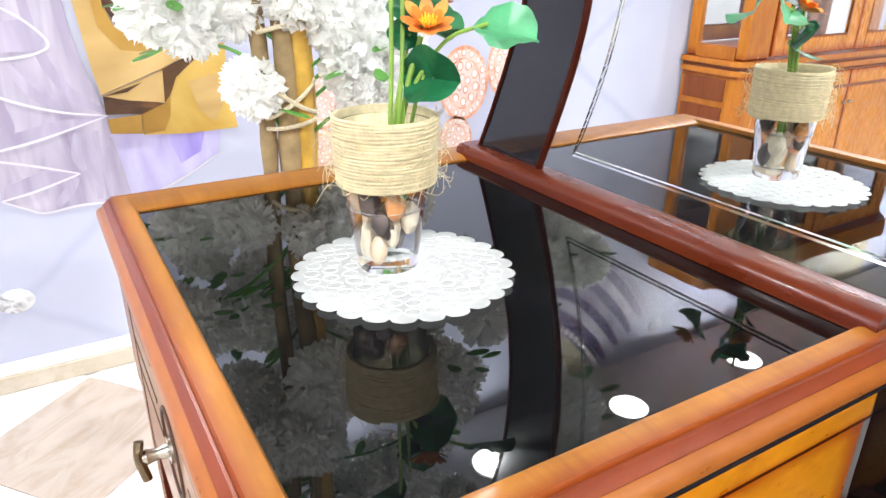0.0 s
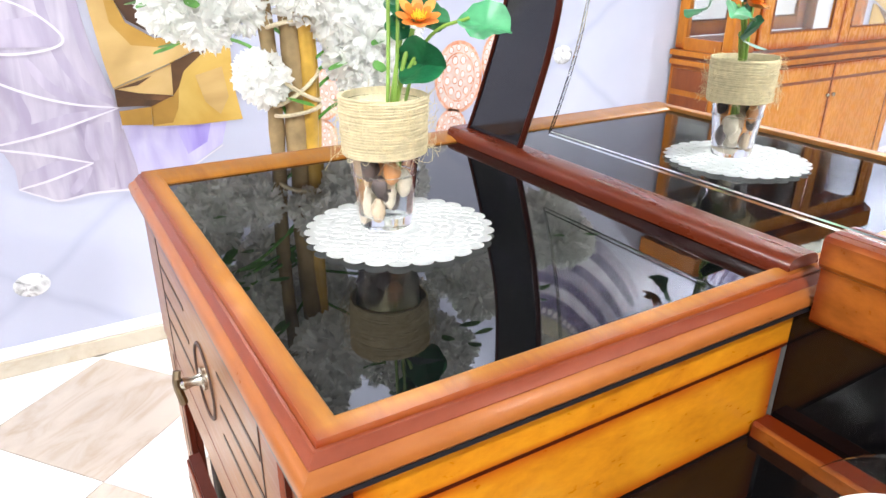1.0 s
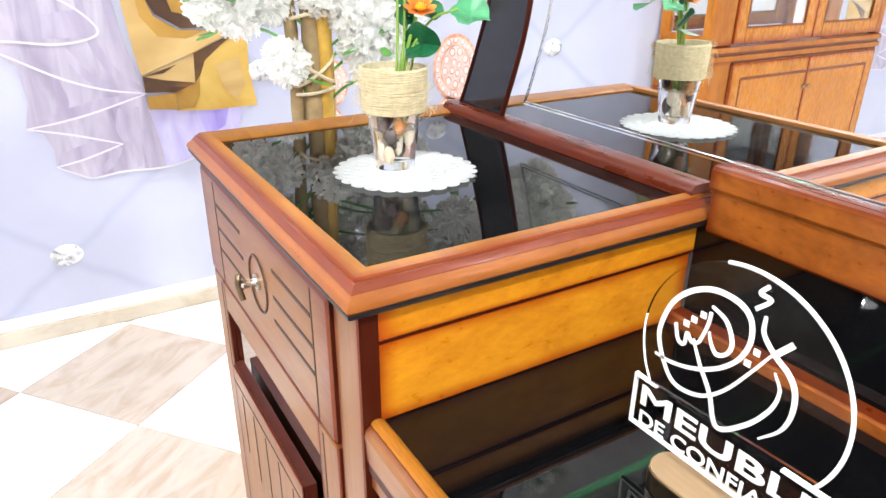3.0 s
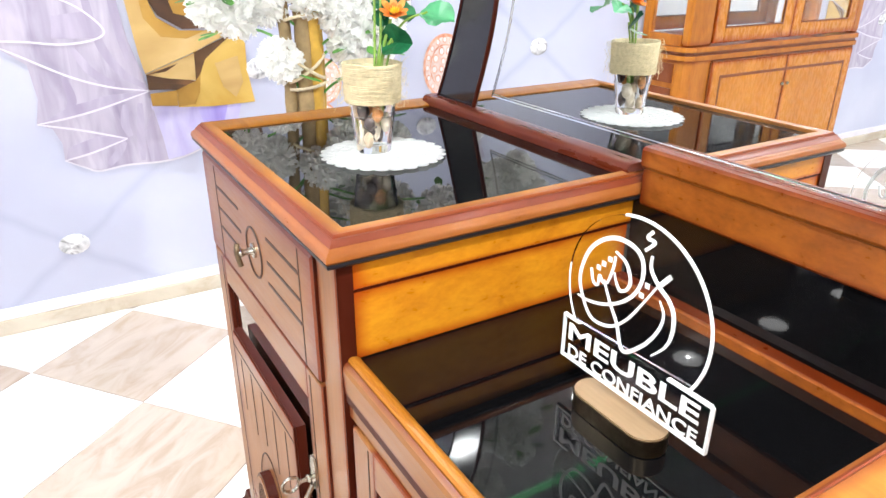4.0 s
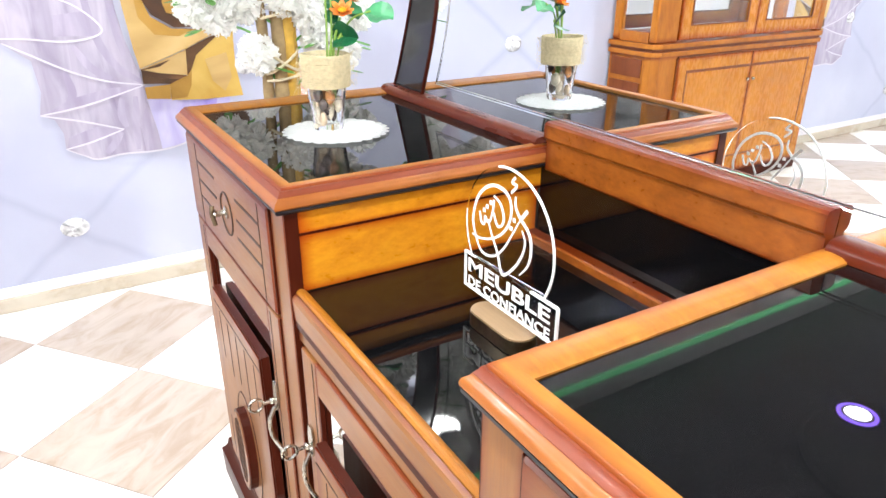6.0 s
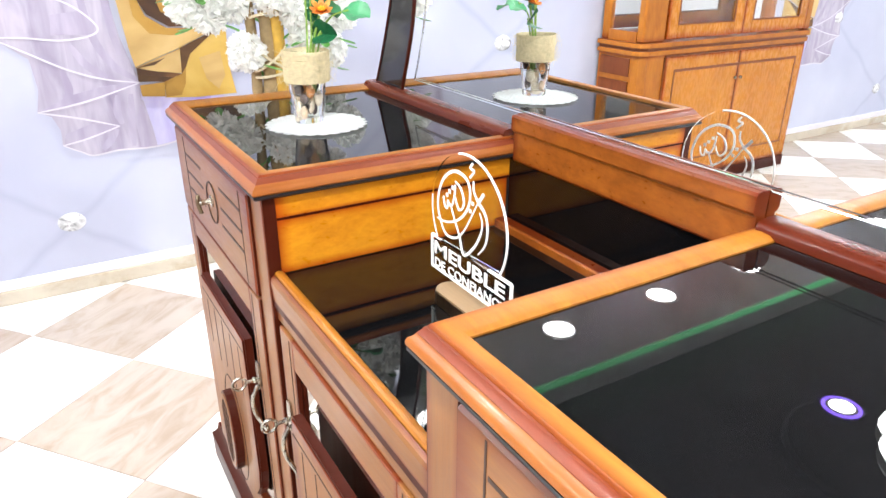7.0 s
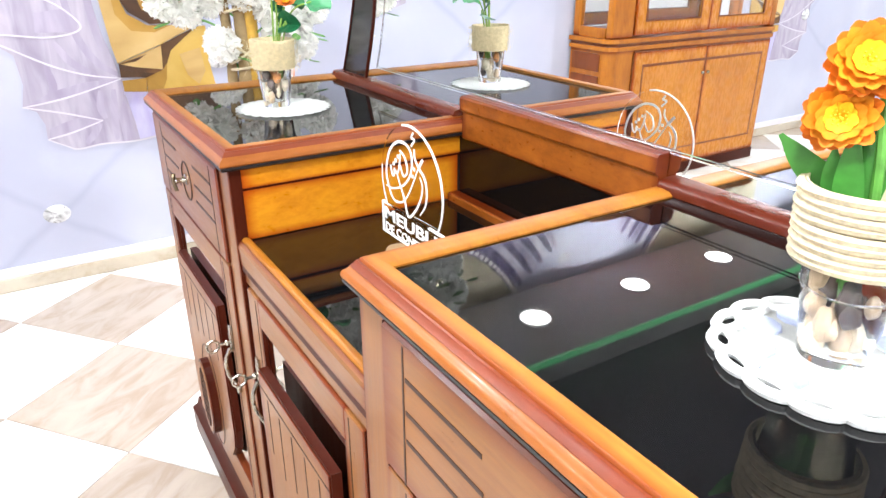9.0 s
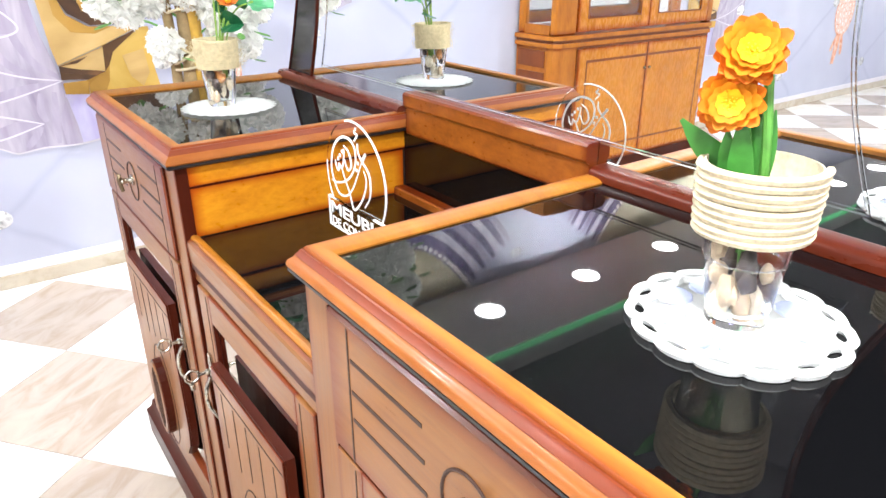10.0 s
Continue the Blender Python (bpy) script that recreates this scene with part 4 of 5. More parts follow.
for sg in (1, -1):
    o, i = smooth2(OUTER), smooth2(INNER)
    if sg < 0:
        o, i = flip(o), flip(i)
    b = bmesh.new()
    lo = [b.verts.new((MIRROR_X + 0.0015, *p)) for p in o]
    hi = [b.verts.new((MIRROR_X + 0.0015, *p)) for p in i]
    lo2 = [b.verts.new((MIRROR_X + 0.022, *p)) for p in o]
    hi2 = [b.verts.new((MIRROR_X + 0.022, *p)) for p in i]
    for k in range(len(lo) - 1):
        for q in ((lo[k], lo[k + 1], hi[k + 1], hi[k]), (lo2[k], lo2[k + 1], lo[k + 1], lo[k]), (hi[k], hi[k + 1], hi2[k + 1], hi2[k]), (hi2[k], hi2[k + 1], lo2[k + 1], lo2[k])):
            b.faces.new(q)
    fr = part("side_panel", b, gap_black, e, "curved glossy black side panel")
    for line, w in ((i, 0.0045), (o, 0.0022)):
        b = bmesh.new()
        tube(b, [(MIRROR_X + 0.0005, *p) for p in line], w, 8)
        part("edge_bead", b, wood_redz, fr, "dark red edge bead", True)
RAIL = [(0.592, 0.9205), (0.592, 0.929), (0.5935, 0.933), (0.597, 0.936), (0.602, 0.937), (0.6115, 0.9375), (0.626, 0.937), (0.626, 0.9205)]
for y0, y1 in ((IN_1 + 0.02, 0.842), (2 * MC - 0.842, IN_2 - 0.02)):
    b = bmesh.new()
    prism(b, RAIL, "y", y0, y1)
    part("base_rail", b, wood_rail, e, "dark red mahogany base rail", True)
b = bmesh.new()
prism(b, [(0.598, 0.891), (0.596, 0.894), (0.596, 0.938), (0.592, 0.941), (0.590, 0.944), (0.590, 0.9625), (0.593, 0.966), (0.600, 0.967), (0.6008, 0.9652), (0.602, 0.967), (0.6108, 0.967), (0.6108, 0.891)], "y", IN_2 - 0.016, IN_1 - 0.003)
part("middle_beam", b, wood_beam, e, "moulded brown wood beam below the mirror")


# ---- display cabinet against the north wall ----
def vitrine():
    xe, xw, yf, yb2 = -1.30, -2.64, 1.86, WALL_Y - 0.012
    ch = 0.155
    e = thing("display_cabinet", ((xe + xw) / 2, (yf + yb2) / 2, 0), "tall honey cherry display cabinet with glazed upper doors", "display cabinet")

    def plan(d):
        return [(xw - d, yb2), (xe + d, yb2), (xe + d, yf + 0.05 - d * 0.3), (xe - 0.012 + d, yf + 0.022 - d), (xe - 0.045 + d * 0.3, yf - d), (xw + 0.03, yf - d), (xw - d, yf + 0.03)]

    def slab(name, d, z0, z1, mat, label=""):
        b = bmesh.new()
        prism(b, plan(d), "z", z0, z1)
        return part(name, b, mat, e, label)

    slab("plinth", 0.008, 0.0, 0.06, wood_red, "dark plinth")
    slab("lower_body", 0.0, 0.06, 0.73, wood_vit, "")
    slab("waist_moulding", 0.014, 0.73, 0.752, wood_vit, "moulded waist")
    slab("waist_moulding", 0.004, 0.752, 0.768, wood_vdark, "dark waist line")
    slab("waist_moulding", 0.018, 0.768, 0.79, wood_vit)
    slab("cornice", 0.05, 1.92, 2.01, wood_vit, "wide cornice")
    # lower doors: frame, dark bead, raised panel
    mid_x = (xe - ch + xw + 0.03) / 2
    for x0, x1, kx in ((xw + 0.045, mid_x - 0.002, mid_x - 0.022), (mid_x + 0.002, xe - ch - 0.015, mid_x + 0.022)):
        s = 0.065
        d = part("door", boxes((x0, x1, yf - 0.014, yf + 0.002, 0.075, 0.715), bev=0.004), wood_vdoor, e, "panelled lower door")
        b = bmesh.new()
        a0 = x0 + (s if x0 < mid_x - 0.1 else 0.0)
        a1 = x1 - (s if x1 > mid_x + 0.1 else 0.0)
        for q in ((a0, a1, 0.640, 0.654), (a0, a1, 0.155, 0.165)):
            box(b, q[0], q[1], yf - 0.0152, yf - 0.013, q[2], q[3])
        xx = a0 if x0 < mid_x - 0.1 else a1
        box(b, xx - 0.005, xx + 0.005, yf - 0.0152, yf - 0.013, 0.155, 0.654)
        part("bead", b, wood_vdark, d, "dark stained bead")
        b = bmesh.new()
        ball(b, (kx, yf - 0.022, 0.575), 0.009, 0.009, 0.009, 10, 8)
        part("knob", b, silver, d, "small silver knob")
    # solid dark strips stand in for the shaded gaps round the doors
    part("gap_shade_strip", boxes((mid_x - 0.0022, mid_x + 0.0022, yf - 0.0146, yf, 0.075, 0.715)), wood_vdark, e)
    part("gap_shade_strip", boxes((xe - ch - 0.0148, xe - ch - 0.009, yf - 0.008, yf + 0.002, 0.075, 0.715)), wood_vdark, e)
    part("gap_shade_strip", boxes((xw + 0.045, xe - ch - 0.015, yf - 0.010, yf + 0.002, 0.7155, 0.7225)), wood_vdark, e)
    # side panels
    part("side_panel", boxes((xe - 0.002, xe + 0.006, yf + 0.066, yb2 - 0.018, 0.09, 0.60)), wood_vside, e, "recessed side panel")
    part("side_panel", boxes((xe - 0.002, xe + 0.005, yf + 0.066, yb2 - 0.018, 0.625, 0.712)), wood_vside, e)
    # upper part: posts, shelves, back, glass
    for q in ((xe - 0.045, xe - 0.002, yb2 - 0.05, yb2), (xw + 0.002, xw + 0.045, yb2 - 0.05, yb2), (xe - ch - 0.005, xe - 0.006, yf + 0.004, yf + 0.05), (xw + 0.006, xw + 0.06, yf + 0.004, yf + 0.05)):
        part("post", boxes((*q, 0.79, 1.92), bev=0.008), wood_vit, e)
    part("back", boxes((xw + 0.045, xe - 0.045, yb2 - 0.012, yb2 - 0.004, 0.79, 1.92)), door_mirror, e, "mirrored back")
    part("side_rail", boxes((xe - 0.03, xe - 0.006, yf + 0.05, yb2 - 0.05, 0.79, 0.84)), wood_vit, e)
    part("side_glass", boxes((xe - 0.02, xe - 0.015, yf + 0.05, yb2 - 0.05, 0.84, 1.92)), clear_glass, e, "clear side pane").visible_shadow = False
    for z in (1.15, 1.55):
        part("shelf", boxes((xw + 0.03, xe - 0.03, yf + 0.05, yb2 - 0.014, z, z + 0.008)), clear_glass, e, "glass shelf").visible_shadow = False
    for x0, x1 in ((xw + 0.06, mid_x - 0.002), (mid_x + 0.002, xe - ch - 0.01)):
        s = 0.07
        d = part("glazed_door", boxes((x0, x0 + s, yf, yf + 0.02, 0.80, 1.91), (x1 - s, x1, yf, yf + 0.02, 0.80, 1.91), (x0 + s, x1 - s, yf, yf + 0.02, 0.80, 0.865), (x0 + s, x1 - s, yf, yf + 0.02, 1.84, 1.91), bev=0.003), wood_vdoor, e, "glazed upper door")
        part("pane", boxes((x0 + s, x1 - s, yf + 0.008, yf + 0.012, 0.865, 1.84)), clear_glass, d, "bevelled clear pane").visible_shadow = False
        part("bead", boxes((x0 + s, x1 - s, yf - 0.001, yf + 0.004, 0.865, 0.872), (x0 + s, x0 + s + 0.007, yf - 0.001, yf + 0.004, 0.872, 1.84), (x1 - s - 0.007, x1 - s, yf - 0.001, yf + 0.004, 0.872, 1.84)), wood_vdark, d)


VIT = ((0.26, 0.070, 0.008), (0.42, 0.135, 0.013), (0.53, 0.195, 0.022))
wood_vit = wood("cabinet_wood", *VIT, (2.2, 2.2, 0.5), 0.32, 0.15, 0.6, (0, 0, 0.03), 0.03)
wood_vdoor = wood("cabinet_door_wood", (0.36, 0.11, 0.010), (0.52, 0.185, 0.017), (0.62, 0.25, 0.030), (1.6, 1.6, 0.5), 0.26, 0.4, 0.5, (0.035, 0, 0.03), 0.02)
wood_vside = wood("cabinet_side_wood", (0.13, 0.028, 0.006), (0.19, 0.045, 0.009), (0.25, 0.068, 0.014), (5, 5, 0.6), 0.32, 0.3, 0.5)
wood_vdark = wood("cabinet_dark_bead", (0.12, 0.03, 0.010), (0.20, 0.05, 0.014), (0.28, 0.08, 0.02), (5, 5, 5), 0.3, 0.3)
vitrine()


# ---- doilies ----
def doily(cx, cy, r, lobes, loops, label):
    """A round scalloped lace mat lying on the black glass."""
    b = bmesh.new()
    seg, z = lobes * 8, GLASS_Z + 0.0015
    prev = None
    for f in (0.12, 0.45, 0.72, 0.82) if loops else (0.12, 0.45, 0.72, 0.9, 1.0):
        ring = []
        for k in range(seg):
            a = 2 * math.pi * k / seg
            sc = 1.0
            if f == 1.0:
                sc = 0.93 + 0.07 * abs(math.sin(a * lobes / 2)) ** 0.5
            rr = r * f * sc
            h = (0.0006 if loops else 0.00012) * math.sin(a * lobes) * f + 0.0005 * noise.noise(Vector((rr * 60 * math.cos(a), rr * 60 * math.sin(a), 0)))
            ring.append(b.verts.new((cx + rr * math.cos(a), cy + rr * math.sin(a), z + 0.0016 + h)))
        if prev:
            for k in range(seg):
                b.faces.new((prev[k], prev[(k + 1) % seg], ring[(k + 1) % seg], ring[k]))
        else:
            b.faces.new(ring)
        prev = ring
    bmesh.ops.solidify(b, geom=b.faces[:], thickness=0.0012)
    e = single("doily", b, doily_white, label, "doily", "doilies", smooth=True)
    b = bmesh.new()
    if loops:
        for k in range(lobes):
            a0 = 2 * math.pi * (k + 0.5) / lobes
            c0 = Vector((cx + r * 0.875 * math.cos(a0), cy + r * 0.875 * math.sin(a0), z + 0.0024))
            q = math.pi * r * 0.88 / lobes
            pts = [(c0.x + (math.cos(a0) * math.cos(s) * 0.095 * r - math.sin(a0) * math.sin(s) * q), c0.y + (math.sin(a0) * math.cos(s) * 0.095 * r + math.cos(a0) * math.sin(s) * q), c0.z) for s in [2 * math.pi * n / 14 for n in range(14)]]
            tube(b, pts, 0.0043, 6, None, True)
        part("lace_edge", b, doily_white, e)
        for k in range(9):
            a0 = 2 * math.pi * k / 9 + 0.3
            b = bmesh.new()
            lathe(b, [(0.0165, z + 0.0018), (0.0155, z + 0.0036)], cx + 0.055 * math.cos(a0), cy + 0.055 * math.sin(a0), 10)
            part("printed_flower", b, doily_blue, e, "pale blue printed flower")
    else:
        for rr in (0.3, 0.48, 0.66, 0.82):
            for k in range(int(40 * rr)):
                a0 = 2 * math.pi * (k + 0.5 * (rr == 0.48)) / int(40 * rr)
                tube(b, [(cx + r * rr * math.cos(a0) + 0.0062 * math.cos(s), cy + r * rr * math.sin(a0) + 0.0055 * math.sin(s), z + 0.0016) for s in [2 * math.pi * n / 9 for n in range(9)]], 0.0005, 5, None, True)
        tagged(part("lace_relief", b, doily_white, e), kind="stuff")
    return e


D1, D2 = (0.371, 0.563), (0.408, -0.485)
doily(*D1, 0.089, 26, False, "round white embossed lace doily under a glass vase")
doily(*D2, 0.086, 15, True, "round white lace doily with open loops and pale blue flowers")


# ---- glass vases with twine, stones and silk flowers ----
def tumbler(e, cx, cy, r0, r1, z0, z1):
    b = bmesh.new()
    lathe(b, [(r0 * 0.94, z0), (r0, z0 + 0.002), (r1, z1), (r1 - 0.002, z1), (r0 - 0.003, z0 + 0.012), (0.004, z0 + 0.010)], cx, cy, 40)
    ob = part("glass", b, clear_glass, e, "clear tapered tumbler", True)
    ob.visible_shadow = False
    b = bmesh.new()
    zz = z0 + (z1 - z0) * 0.45
    rr = r0 + (r1 - r0) * 0.45
    tube(b, [(cx + (rr + 0.0006) * math.cos(2 * math.pi * k / 40), cy + (rr + 0.0006) * math.sin(2 * math.pi * k / 40), zz) for k in range(40)], 0.0009, 6, None, True)
    part("glass_ridge", b, clear_glass, e).visible_shadow = False


def wrap(e, cx, cy, r0, r1, z0, z1, rope_r, mat, fuzz, label):
    b = bmesh.new()
    turns = (z1 - z0) / (rope_r * 1.8)
    n = int(turns * 30)
    pts = []
    for k in range(n + 1):
        f = k / n
        a = 2 * math.pi * turns * f
        rr = r0 + (r1 - r0) * f + rope_r * (0.75 + (0.5 if fuzz else 0.35) * noise.noise(Vector((a * 0.9, f * 9, 1))))
        pts.append((cx + rr * math.cos(a), cy + rr * math.sin(a), z0 + (z1 - z0) * f + rope_r * (0.9 if fuzz else 0.45) * noise.noise(Vector((a * 0.7, 3, f * 5)))))
    tube(b, pts, rope_r, 6)
    lathe(b, [(r0, z0), (r1, z1), (r1 - 0.0015, z1), (r0 - 0.0015, z0)], cx, cy, 32, False)
    w = part("twine_wrap", b, mat, e, label, True)
    if fuzz:
        b = bmesh.new()
        for k in range(fuzz):
            a, zz = random.uniform(0, 2 * math.pi), random.uniform(z0, z1)
            rr = r0 + (r1 - r0) * (zz - z0) / (z1 - z0) + rope_r * 1.6
            s = random.uniform(0.3, 1.0)
            p0 = Vector((cx + rr * math.cos(a), cy + rr * math.sin(a), zz))
            t = Vector((-math.sin(a), math.cos(a), 0)) * random.uniform(-0.018, 0.018)
            o = Vector((math.cos(a), math.sin(a), 0)) * random.uniform(0.002, 0.010) * s
            tube(b, curve_pts([p0, p0 + t + o + Vector((0, 0, random.uniform(-0.006, 0.006))), p0 + t * 1.8 + o * random.uniform(0.4, 1.3) + Vector((0, 0, random.uniform(-0.014, 0.010)))], 3), 0.00022, 3)
        tagged(part("fuzz", b, mat, w), kind="stuff")


def stones(e, cx, cy, r0, r1, z0, z1, seed):
    rnd = random.Random(seed)
    for k in range(17):
        f = rnd.random() ** 0.9
        zz = z0 + (z1 - z0) * f
        rmax = (r0 + (r1 - r0) * f) * 0.60
        a = k * 2.4 + rnd.uniform(-0.4, 0.4)
        rr = rmax * (0.95 if k % 5 else 0.2)
        b = bmesh.new()
        s = rnd.uniform(0.0065, 0.0105)
        ball(b, (cx + rr * math.cos(a), cy + rr * math.sin(a), zz), s * 0.75, s * 0.9, s * rnd.uniform(1.1, 1.8), 12, 8, 0.25, a)
        part("pebble", b, (pebble_tan, pebble_cream, pebble_tan, pebble_dark)[k % 4] if f < 0.65 else (pebble_dark, pebble_tan, pebble_rust, leaf_green)[k % 4], e, smooth=True)


def round_leaf(b, c, n, r, cup, seed, wave=0.3):
    """A round pleated lotus leaf, folded a little about its stem."""
    n = Vector(n).normalized()
    u = n.cross(Vector((0.2, 0.1, 1))).normalized()
    v = n.cross(u)
    c = Vector(c)
    rings = []
    for f in (0.05, 0.4, 0.75, 1.0):
        row = []
        for k in range(36):
            a = 2 * math.pi * k / 36
            w = wave * r * f * f * (0.45 * math.sin(a * 3 + seed) + 0.13 * math.sin(a * 11))
            fold = cup * r * f * abs(math.sin(a))
            rr = r * f * (1 + 0.06 * math.sin(5 * a + seed))
            row.append(b.verts.new(c + u * rr * math.cos(a) + v * rr * math.sin(a) * 0.92 + n * (w + fold)))
        rings.append(row)
    for p, q in zip(rings, rings[1:]):
        for k in range(36):
            b.faces.new((p[k], p[(k + 1) % 36], q[(k + 1) % 36], q[k]))
    b.faces.new(rings[0])


def petal(b, c, d, up, length, width, curl, tip=0.35):
    """One cupped petal that leaves c in the direction d."""
    d, up = Vector(d).normalized(), Vector(up).normalized()
    s = d.cross(up).normalized()
    rows = []
    for f, w in ((0.0, 0.25), (0.35, 0.9), (0.7, 1.0), (0.9, 0.65), (1.0, 0.08 + tip * 0.2)):
        p = Vector(c) + d * length * f + up * curl * length * f * f
        rows.append([b.verts.new(p + s * width * 0.5 * w * q + up * width * 0.16 * abs(q) * w) for q in (-1, 0, 1)])
    for r1, r2 in zip(rows, rows[1:]):
        for k in (0, 1):
            b.faces.new((r1[k], r1[k + 1], r2[k + 1], r2[k]))


def bloom(e, c, face, r, layers, mats, name="flower", full=0.70):
    """A many-petalled flower facing a direction."""
    face = Vector(face).normalized()
    u = face.cross(Vector((0.1, 0.3, 1))).normalized()
    v = face.cross(u)
    head = None
    for li, (n, ln, lift, mi) in enumerate(layers):
        b = bmesh.new()
        for k in range(n):
            a = 2 * math.pi * (k + 0.5 * (li % 2)) / n
            d = u * math.cos(a) + v * math.sin(a)
            jit = noise.noise(Vector((k * 3.1, li * 7.7, r * 900)))
            petal(b, Vector(c) + face * 0.001 * li, d + face * (lift + 0.25 * jit), face, r * ln * (1 + 0.22 * jit), r * full * (9 / n) ** 0.75 * ln, 0.25)
        ob = part(name if head is None else "petals", b, mats[mi], e if head is None else head, smooth=True)
        head = head or ob
    b = bmesh.new()
    for k in range(26):
        a, q = k * 2.4, math.sqrt(k / 26) * r * 0.26
        p = Vector(c) + face * 0.004 + (u * math.cos(a) + v * math.sin(a)) * q
        tube(b, [p, p + face * r * 0.22 + (u * math.cos(a) + v * math.sin(a)) * q * 0.3], r * 0.03, 4)
    part("stamens", b, stamen, head, "yellow stamens")
    return head


e = thing("lotus_vase", (*D1, GLASS_Z + 0.004), "glass tumbler wrapped in jute twine with silk lotus leaves", "vase", "vases on the sideboard")
z0 = GLASS_Z + 0.0045
V1 = (0.364, 0.577)
tumbler(e, *V1, 0.0245, 0.0370, z0, 1.040)
wrap(e, V1[0] + 0.001, V1[1] + 0.001, 0.0368, 0.0385, 0.994, 1.046, 0.0014, rope_mat, 260, "fine jute twine wrapped in many turns")
stones(e, *V1, 0.0245, 0.036, z0 + 0.016, 0.992, 4)
for ctrl, r in (([(0.364, 0.577, 0.963), (0.369, 0.576, 1.053), (0.371, 0.576, 1.123), (0.369, 0.578, 1.173)], 0.0017), ([(0.373, 0.574, 0.963), (0.379, 0.573, 1.053), (0.391, 0.569, 1.101)], 0.0022),
                ([(0.369, 0.578, 0.963), (0.377, 0.574, 1.043), (0.405, 0.563, 1.095), (0.435, 0.548, 1.110)], 0.0016), ([(0.377, 0.575, 0.963), (0.383, 0.572, 1.033), (0.395, 0.570, 1.078)], 0.0016),
                ([(0.367, 0.578, 0.963), (0.373, 0.577, 1.043), (0.389, 0.578, 1.113)], 0.0015), ([(0.365, 0.575, 0.963), (0.375, 0.571, 1.063), (0.379, 0.573, 1.133)], 0.0016)):
    b = bmesh.new()
    tube(b, curve_pts(ctrl, 6), r, 6)
    part("stem", b, stem_green, e, smooth=True)
for c, n, r, cup, seed, mat in (((0.447, 0.541, 1.103), (-0.25, -0.55, 0.8), 0.024, 0.35, 1.0, leaf_pale), ((0.399, 0.565, 1.071), (-0.75, -0.6, 0.25), 0.022, 1.15, 2.2, leaf_dark),
                                ((0.393, 0.581, 1.118), (-0.3, -0.8, 0.5), 0.021, 0.6, 0.4, leaf_dark), ((0.359, 0.593, 1.163), (0.2, -0.5, 0.85), 0.025, 0.4, 3.1, leaf_pale),
                                ((0.381, 0.578, 1.102), (-0.2, -0.9, 0.1), 0.012, 0.5, 0.9, leaf_dark), ((0.417, 0.603, 1.103), (0.5, 0.5, 0.7), 0.026, 0.5, 2.0, leaf_pale)):
    b = bmesh.new()
    round_leaf(b, c, n, r, cup, seed)
    part("lotus_leaf", b, mat, e, "pleated round green lotus leaf", True)
bloom(e, (0.394, 0.564, 1.107), (-0.25, -0.5, 0.8), 0.021, [(8, 1.0, 0.25, 0), (6, 0.7, 0.6, 1)], (petal_coral, petal_orange), "lotus_flower", 0.44)
bloom(e, (0.422, 0.615, 1.121), (0.5, 0.2, 0.8), 0.020, [(8, 1.0, 0.25, 0), (6, 0.7, 0.6, 1)], (petal_coral, petal_orange), "lotus_flower", 0.44)

e = thing("orange_flower_vase", (*D2, GLASS_Z + 0.004), "glass tumbler wrapped in thick pale rope with orange silk flowers", "vase", "vases on the sideboard")
V2 = (0.405, -0.485)
tumbler(e, *V2, 0.0235, 0.0395, z0, 1.048)
wrap(e, *V2, 0.0378, 0.0408, 1.000, 1.054, 0.0034, rope_pale, 0, "thick pale cotton rope in eight turns")
stones(e, *V2, 0.0235, 0.036, z0 + 0.016, 0.995, 9)
for c, r, f in (((0.395, -0.466, 1.130), 0.0245, (-0.75, -0.55, 0.40)), ((0.390, -0.460, 1.096), 0.0235, (-0.85, -0.5, 0.10))):
    bloom(e, c, f, r, [(13, 1.0, -0.15, 1), (12, 1.0, 0.1, 1), (12, 0.9, 0.35, 0), (10, 0.72, 0.6, 0), (9, 0.5, 0.6, 2)], (petal_tip, petal_orange, petal_yellow), "orange_flower")
for ctrl in ([(0.409, -0.487, 0.962), (0.407, -0.485, 1.052), (0.403, -0.477, 1.122)], [(0.405, -0.485, 0.962), (0.401, -0.475, 1.052), (0.397, -0.467, 1.090)]):
    b = bmesh.new()
    tube(b, curve_pts(ctrl, 6), 0.0035, 8)
    part("stem", b, leaf_green, e, smooth=True)


def blade(b, ctrl, w):
    p = curve_pts(ctrl, 6)
    n = len(p) - 1
    rows = []
    for i, q in enumerate(p):
        d = (p[min(i + 1, n)] - p[max(i - 1, 0)]).normalized()
        s = d.cross(Vector((-0.85, -0.42, 0.2))).normalized()
        ww = w * math.sin(math.pi * min(0.97, 0.2 + 0.8 * i / n)) ** 0.8
        rows.append([b.verts.new(q + s * ww * k + Vector((0.85, 0.42, 0)) * ww * 0.25 * abs(k)) for k in (-1, 0, 1)])
    for a, c in zip(rows, rows[1:]):
        for k in (0, 1):
            b.faces.new((a[k], a[k + 1], c[k + 1], c[k]))


